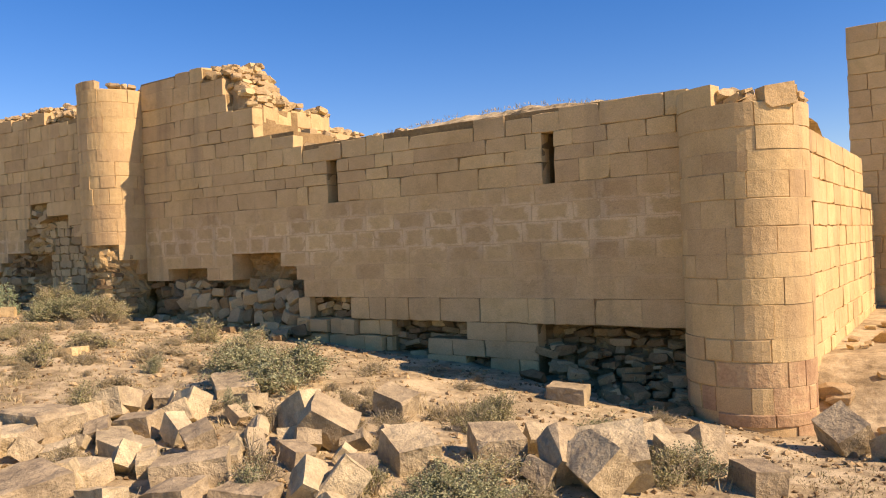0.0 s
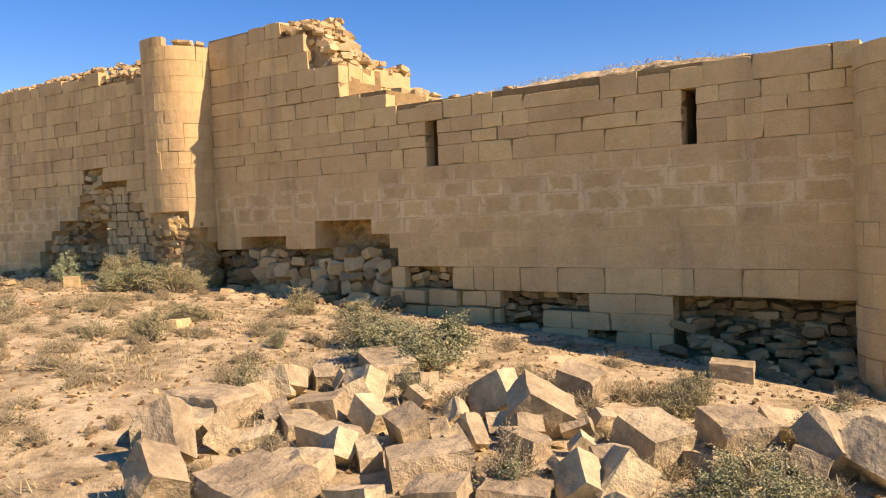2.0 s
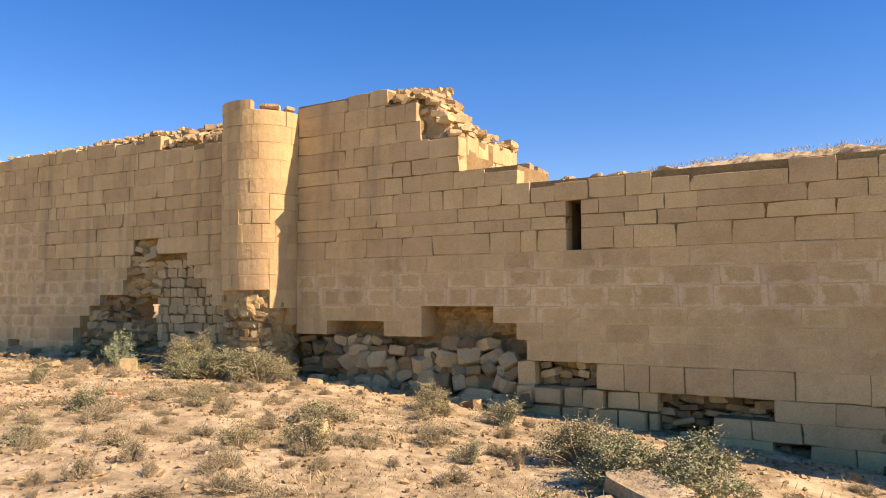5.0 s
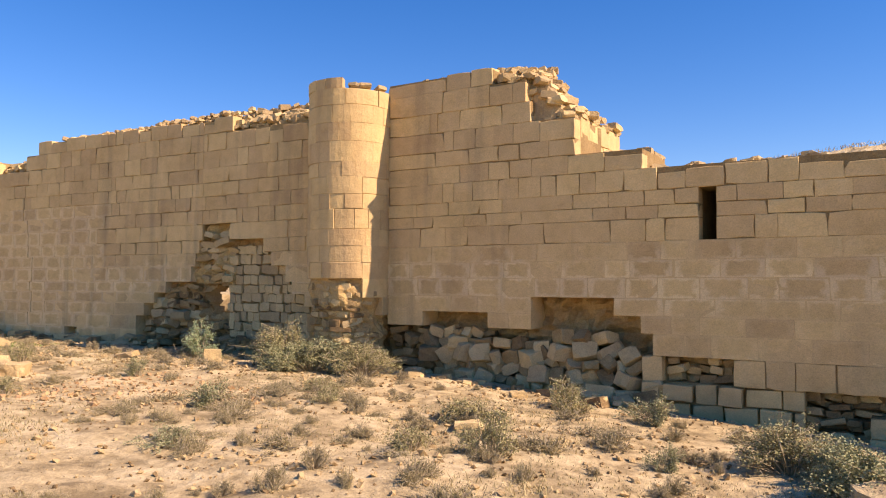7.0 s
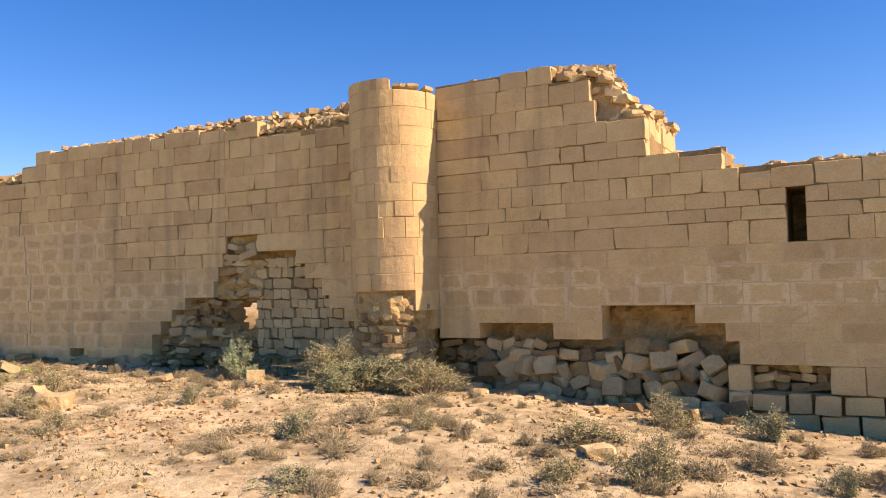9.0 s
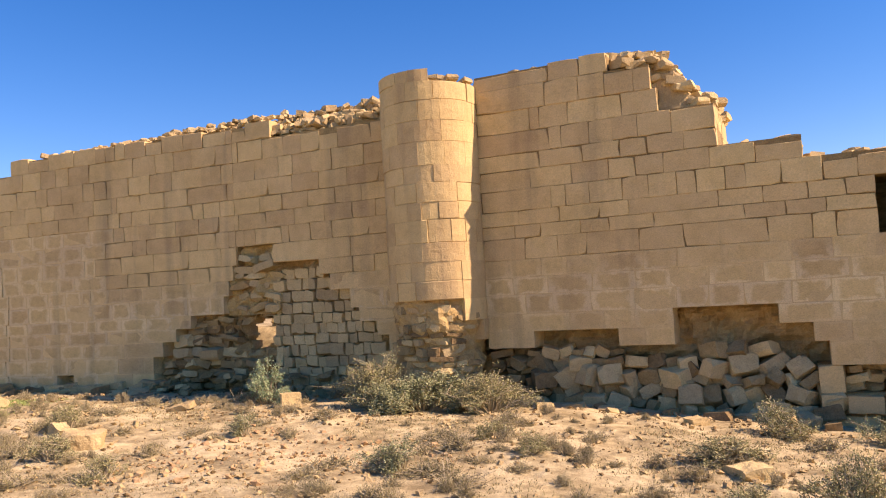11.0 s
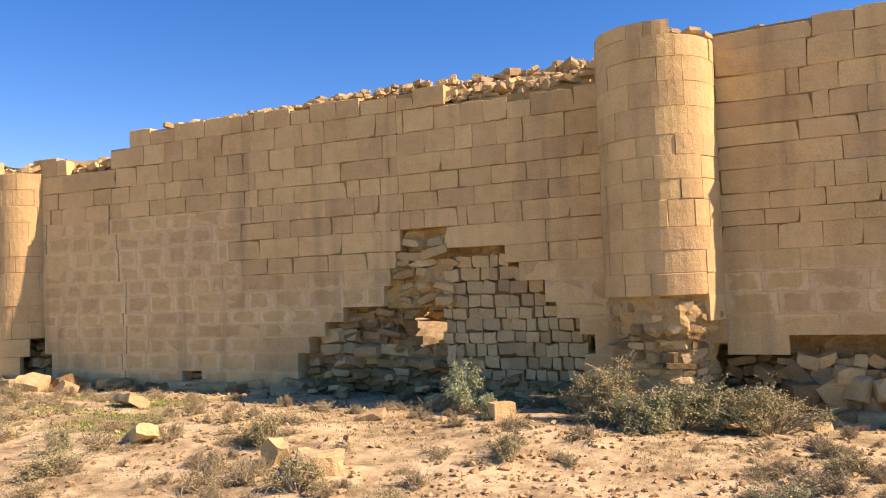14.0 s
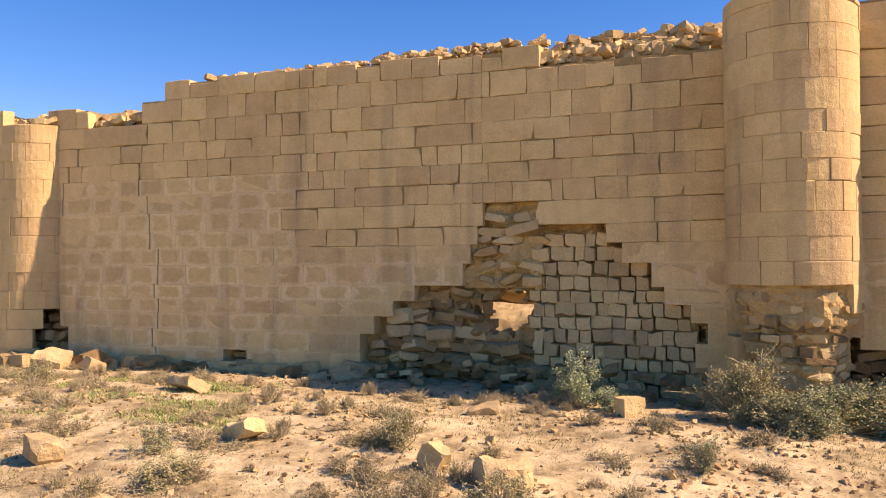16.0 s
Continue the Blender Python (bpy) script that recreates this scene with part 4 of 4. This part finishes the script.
# ---- low plants ----
def shrub_template(name, label, seed, wide, high, leaves, leaf, mat, twigs, dense=1.0):
    """A dome of branching twigs with small leaves gathered in clumps along them."""
    q = random.Random(seed)
    ob = thing(name, label, "shrub", "", "desert shrubs", pose(0, 0, -50))
    sv, sf, lv, lf = [], [], [], []

    def rod(a, c, w0, w1):
        k = len(sv)
        side = (c - a).cross(Vector((q.gauss(0, 1), q.gauss(0, 1), q.gauss(0, 1)))).normalized()
        up = (c - a).cross(side).normalized()
        for p, w in ((a, w0), (c, w1)):
            for s, t in ((1, 0), (-0.5, 0.87), (-0.5, -0.87)):
                sv.append(p + side * s * w + up * t * w)
        sf.extend([(k, k + 1, k + 4, k + 3), (k + 1, k + 2, k + 5, k + 4), (k + 2, k, k + 3, k + 5)])

    tips = []
    lobes = [(q.uniform(0, math.tau), q.uniform(0.1, 1.0) ** 0.7, q.uniform(0.75, 1.3)) for _ in range(13)]
    for t in range(twigs):
        la, ll, lr = q.choice(lobes)
        a = la + q.gauss(0, 0.22)
        lean = min(1.0, max(0.05, ll + q.gauss(0, 0.12)))
        reach = lr * (0.62 + 0.38 * noise_at(Vector((math.cos(a) * 1.3, math.sin(a) * 1.3, seed)))) * q.uniform(0.7, 1.1)
        end = Vector((math.cos(a) * wide / 2 * lean * reach * 1.35, math.sin(a) * wide / 2 * lean * reach * 1.2, high * (1.08 - 0.75 * lean ** 2) * q.uniform(0.6, 1.08) * (0.6 + 0.4 * lr)))
        start = Vector((math.cos(a), math.sin(a), 0)) * wide * 0.05 * q.random() + Vector((0, 0, -0.03))
        bend = (start + end) / 2 + Vector((q.gauss(0, 1), q.gauss(0, 1), q.gauss(0.6, 0.6))) * wide * 0.04
        rod(start, bend, 0.006 * wide ** 0.5, 0.0045 * wide ** 0.5)
        rod(bend, end, 0.0045 * wide ** 0.5, 0.002 * wide ** 0.5)
        tips.append((bend, end))
        for s in range(3):
            o = bend.lerp(end, q.uniform(0.2, 0.9))
            e = o + Vector((q.gauss(0, 1), q.gauss(0, 1), q.gauss(0.4, 0.8))) * wide * 0.075
            e.z = max(e.z, 0.01)
            rod(o, e, 0.003 * wide ** 0.5, 0.0015)
            tips.append((o, e))
    for n in range(leaves):
        o, e = q.choice(tips)
        p = o.lerp(e, q.random() ** 0.6 * 1.05) + Vector((q.gauss(0, 1), q.gauss(0, 1), q.gauss(0, 1))) * wide * 0.018
        if p.z < 0.0:
            p.z = q.uniform(0, 0.05)
        d = Vector((q.gauss(0, 1), q.gauss(0, 1), q.gauss(0.5, 1))).normalized()
        s = d.cross(Vector((q.gauss(0, 1), q.gauss(0, 1), q.gauss(0, 1)))).normalized()
        ln = leaf * q.uniform(0.6, 1.3)
        k = len(lv)
        lv.extend([p, p + d * ln * 0.5 + s * ln * 0.3, p + d * ln, p + d * ln * 0.5 - s * ln * 0.3])
        lf.append((k, k + 1, k + 2, k + 3))
    child("branchwork", mesh_from("branchwork", sv, sf, TWIG), ob)
    child("foliage", mesh_from("foliage", lv, lf, mat), ob)
    ob["wide"], ob["high"] = wide, high
    return ob


BIG_GREEN = [shrub_template("shrub", "large grey-green shrub spreading over dry ground", 300 + s, 1.0, 0.5, 15000, 0.021, LEAF_GREEN, 120) for s in range(2)]
BIG_OLIVE = [shrub_template("shrub", "olive twiggy saltbush shrub at the wall foot", 310 + s, 1.0, 0.55, 11000, 0.019, LEAF_OLIVE, 190) for s in range(2)]
FRESH = [shrub_template("saltbush", "fresh grey-green saltbush standing before the breach", 350, 0.6, 0.55, 5200, 0.020, LEAF_FRESH, 60)]
MID = [shrub_template("shrub", "low olive-grey shrub on stony earth", 320 + s, 0.6, 0.28, 3600, 0.014, LEAF_OLIVE if s != 1 else LEAF_GREEN, 60) for s in range(3)]
DRY = [shrub_template("dry_shrub", "low dry brown scrub on stony earth", 330 + s, 0.5, 0.2, 2000, 0.011, LEAF_DRY, 100) for s in range(3)]

MAT = [shrub_template("dry_mat", "flat mat of dry brown plants on stony earth", 340 + s, 0.6, 0.07, 1800, 0.012, LEAF_DRY, 90) for s in range(3)]


def plant(pool, x, y, w, h, seed):
    q = random.Random(seed)
    src = q.choice(pool)
    return copy_thing(src, pose(x, y, ground_full(x, y) - 0.015, q.gauss(0, 3), q.gauss(0, 3), q.uniform(0, 360)) @ Matrix.Diagonal((w / src["wide"], w / src["wide"], h / src["high"], 1)))


plant(MID, -8.60, 6.61, 0.82, 0.33, 66)
plant(MID, -8.15, 4.15, 0.62, 0.35, 67)
plant(MID, -8.96, 5.21, 0.87, 0.20, 68)
plant(MID, -3.26, 5.35, 0.48, 0.29, 69)
plant(MID, -2.31, 5.24, 0.74, 0.31, 70)
plant(MID, -1.62, 5.18, 0.61, 0.25, 71)
plant(MID, -2.53, 3.92, 0.80, 0.22, 72)
plant(DRY, -3.49, 2.99, 0.36, 0.32, 73)
plant(MID, -5.75, 3.24, 0.45, 0.30, 74)
plant(DRY, -4.39, 3.93, 0.40, 0.23, 75)
plant(MID, -7.02, 4.78, 0.44, 0.20, 76)
plant(MID, -11.18, 4.22, 0.75, 0.25, 77)
plant(MID, -10.34, 4.89, 0.49, 0.17, 78)
plant(MID, -8.69, 3.90, 0.60, 0.21, 79)
plant(MID, -7.67, 6.66, 0.81, 0.27, 80)
plant(DRY, -8.89, 3.05, 0.31, 0.16, 81)
plant(DRY, -8.83, 2.59, 0.33, 0.17, 82)
plant(MID, -10.32, 3.01, 0.73, 0.14, 83)
plant(DRY, -7.56, 5.02, 0.33, 0.15, 84)
plant(MID, -15.28, 4.65, 0.63, 0.30, 85)
plant(DRY, -17.24, 5.84, 0.35, 0.21, 86)
plant(DRY, -16.40, 5.49, 0.36, 0.17, 87)
plant(MID, -16.88, 3.84, 0.55, 0.21, 88)
plant(MID, -16.27, 3.37, 0.84, 0.18, 89)
plant(MID, -20.46, 5.85, 0.64, 0.29, 90)
plant(MID, -17.22, 5.18, 0.51, 0.15, 91)
plant(MID, -13.13, 4.83, 0.49, 0.22, 92)
plant(DRY, -15.35, 3.98, 0.40, 0.12, 93)
plant(MID, -14.11, 3.53, 0.61, 0.22, 94)
plant(MID, -13.28, 3.37, 0.57, 0.20, 95)
plant(DRY, -14.49, 3.20, 0.33, 0.18, 96)
plant(DRY, -10.11, 5.00, 0.26, 0.13, 97)
plant(DRY, -4.61, 4.95, 0.37, 0.17, 98)
plant(MID, -6.10, 5.09, 0.50, 0.11, 99)
plant(MID, -10.87, 5.41, 0.64, 0.17, 100)
plant(DRY, -5.03, 5.25, 0.24, 0.09, 101)
plant(MID, -3.24, 5.02, 0.50, 0.26, 102)
plant(BIG_GREEN, -2.45, 3.5, 0.75, 0.30, 47)
plant(BIG_GREEN, -2.3, 5.0, 0.7, 0.30, 48)
plant(BIG_OLIVE, -3.35, 5.4, 0.5, 0.27, 49)
plant(MID, -3.4, 2.9, 0.42, 0.22, 50)
plant(MID, -2.95, 3.4, 0.36, 0.2, 51)
plant(MID, -4.8, 3.9, 0.4, 0.25, 52)
plant(MID, -1.7, 5.0, 0.6, 0.24, 53)
plant(BIG_OLIVE, -12.9, 6.85, 1.2, 0.52, 41)
plant(BIG_GREEN, -12.25, 6.8, 1.25, 0.42, 42)
plant(BIG_OLIVE, -11.45, 6.85, 1.15, 0.44, 43)
plant(BIG_GREEN, -12.6, 6.6, 1.0, 0.34, 55)
plant(FRESH, -14.4, 6.8, 0.62, 0.56, 44)
plant(FRESH, -14.08, 6.74, 0.36, 0.24, 56)
plant(BIG_GREEN, -5.35, 5.1, 1.25, 0.44, 45)
plant(BIG_OLIVE, -6.25, 5.25, 1.15, 0.38, 46)
plant(BIG_GREEN, -5.85, 5.0, 1.0, 0.36, 54)
q = random.Random(77)
for k in range(620):
    x, y = q.uniform(-23, -3), q.uniform(1.2, 7.0)
    if wob(x, y, 0.5) + 0.25 * wob(x, y, 1.7) < -0.05 and not (x < -8 and y < 2.2):
        s = 0.1 + 0.3 * q.random() ** 2
        plant(DRY, x, y, s, s * q.uniform(0.3, 0.5), k)
for k in range(450):
    x, y = q.uniform(-23, -2), q.uniform(1.4, 7.0)
    if wob(x + 3, y, 0.7) + 0.3 * wob(x, y, 2.2) < 0.12:
        s = q.uniform(0.2, 0.75)
        plant(MAT, x, y, s, q.uniform(0.03, 0.08), 900 + k)
for src in BIG_GREEN + BIG_OLIVE + FRESH + MID + DRY + MAT:
    for o in (*src.children_recursive, src):
        bpy.data.objects.remove(o)


# ---- loose gravel and thin dry growth: past counting ----
def scatter_stones(name, label, n, lo, hi, seed, area, mat, dens):
    q = random.Random(seed)
    v, f = [], []
    for k in range(n):
        x, y = q.uniform(area[0], area[1]), q.uniform(area[2], area[3])
        if wob(x + 40, y, dens) < q.uniform(-0.5, 0.35):
            continue
        s = lo + (hi - lo) * q.random() ** 4.5
        m = pose(x, y, ground_full(x, y) + s * 0.12, q.uniform(-40, 40), q.uniform(-40, 40), q.uniform(0, 360))
        k0 = len(v)
        for c in ((1, 0, 0), (0.1, 0.8, 0.1), (-0.9, 0.1, 0), (0, -0.75, -0.1), (0.2, 0.2, 0.5), (-0.3, -0.2, 0.45), (0.1, 0, -0.5)):
            v.append(m @ (Vector(c) * s * 0.5 * q.uniform(0.75, 1.2)))
        f += [(k0, k0 + 1, k0 + 4), (k0 + 1, k0 + 2, k0 + 5), (k0 + 1, k0 + 5, k0 + 4), (k0 + 2, k0 + 3, k0 + 5), (k0 + 3, k0, k0 + 4), (k0 + 3, k0 + 4, k0 + 5), (k0 + 1, k0, k0 + 6), (k0 + 2, k0 + 1, k0 + 6), (k0 + 3, k0 + 2, k0 + 6), (k0, k0 + 3, k0 + 6)]
    return tagged(new(name, mesh_from(name, v, f, mat)), label, "gravel", "", "stuff")


scatter_stones("gravel", "scattered pale stone chips on dry earth", 26000, 0.008, 0.1, 91, (-24, 0.5, 0.8, 7.9), CREST, 0.7)
scatter_stones("stone_chips", "reddish broken stone chips strewn over dry earth", 700, 0.02, 0.11, 97, (-13.4, -10.8, 3.2, 5.2), RED, 0.5)
scatter_stones("dark_gravel", "scattered brown stone chips on dry earth", 24000, 0.008, 0.075, 92, (-24, 0.5, 0.8, 7.9), RUBBLE, 0.9)


def scatter_blades(name, label, n, length, seed, area, mat, keep, flat=0.6, zf=None):
    q = random.Random(seed)
    v, f = [], []
    for k in range(n):
        x, y = q.uniform(area[0], area[1]), q.uniform(area[2], area[3])
        if not keep(x, y, q):
            continue
        z = (zf or ground_full)(x, y)
        for s in range(5):
            a, ln = q.uniform(0, math.tau), length * q.uniform(0.4, 1.2)
            d = Vector((math.cos(a) * flat, math.sin(a) * flat, q.uniform(0.3, 1.0))) * ln
            side = Vector((-math.sin(a), math.cos(a), 0)) * (0.0035 if length < 0.1 else 0.004)
            p = Vector((x + q.gauss(0, 0.03), y + q.gauss(0, 0.03), z - 0.005))
            k0 = len(v)
            v += [p - side, p + side, p + d * 0.6 + side * 0.8, p + d, p + d * 0.6 - side * 0.8]
            f.append((k0, k0 + 1, k0 + 2, k0 + 3, k0 + 4))
    return tagged(new(name, mesh_from(name, v, f, mat)), label, "grass", "", "stuff")


scatter_blades("dry_growth", "thin dry brown plants scattered over the earth", 60000, 0.032, 93, (-24, 0, 1.0, 7.2), LEAF_DRY, lambda x, y, q: wob(x, y, 0.6) + 0.5 * wob(x, y, 2.0) < q.uniform(-0.75, 0.05))
scatter_blades("dry_grass", "straw coloured grass among fallen blocks and shrubs", 6000, 0.09, 94, (-8, 0, 1.5, 6.0), STRAW, lambda x, y, q: wob(x + 9, y, 1.1) < q.uniform(-0.6, -0.1))
scatter_blades("green_grass", "thin green grass patches near the western wall", 11000, 0.045, 95, (-20.0, -16.0, 4.3, 6.6), GRASS, lambda x, y, q: wob(x + 5, y * 1.5, 0.9) < q.uniform(-0.5, 0.0))
scatter_blades("bank_grass", "dry grass on the earth bank behind the wall", 420, 0.05, 96, (-7.2, -3.4, 8.25, 8.9), STRAW, lambda x, y, q: q.random() < 0.7, 0.5, lambda x, y: 3.19 + 0.15 * smooth_step(-7.4, -5.4, x) * smooth_step(-2.9, -4.4, x))
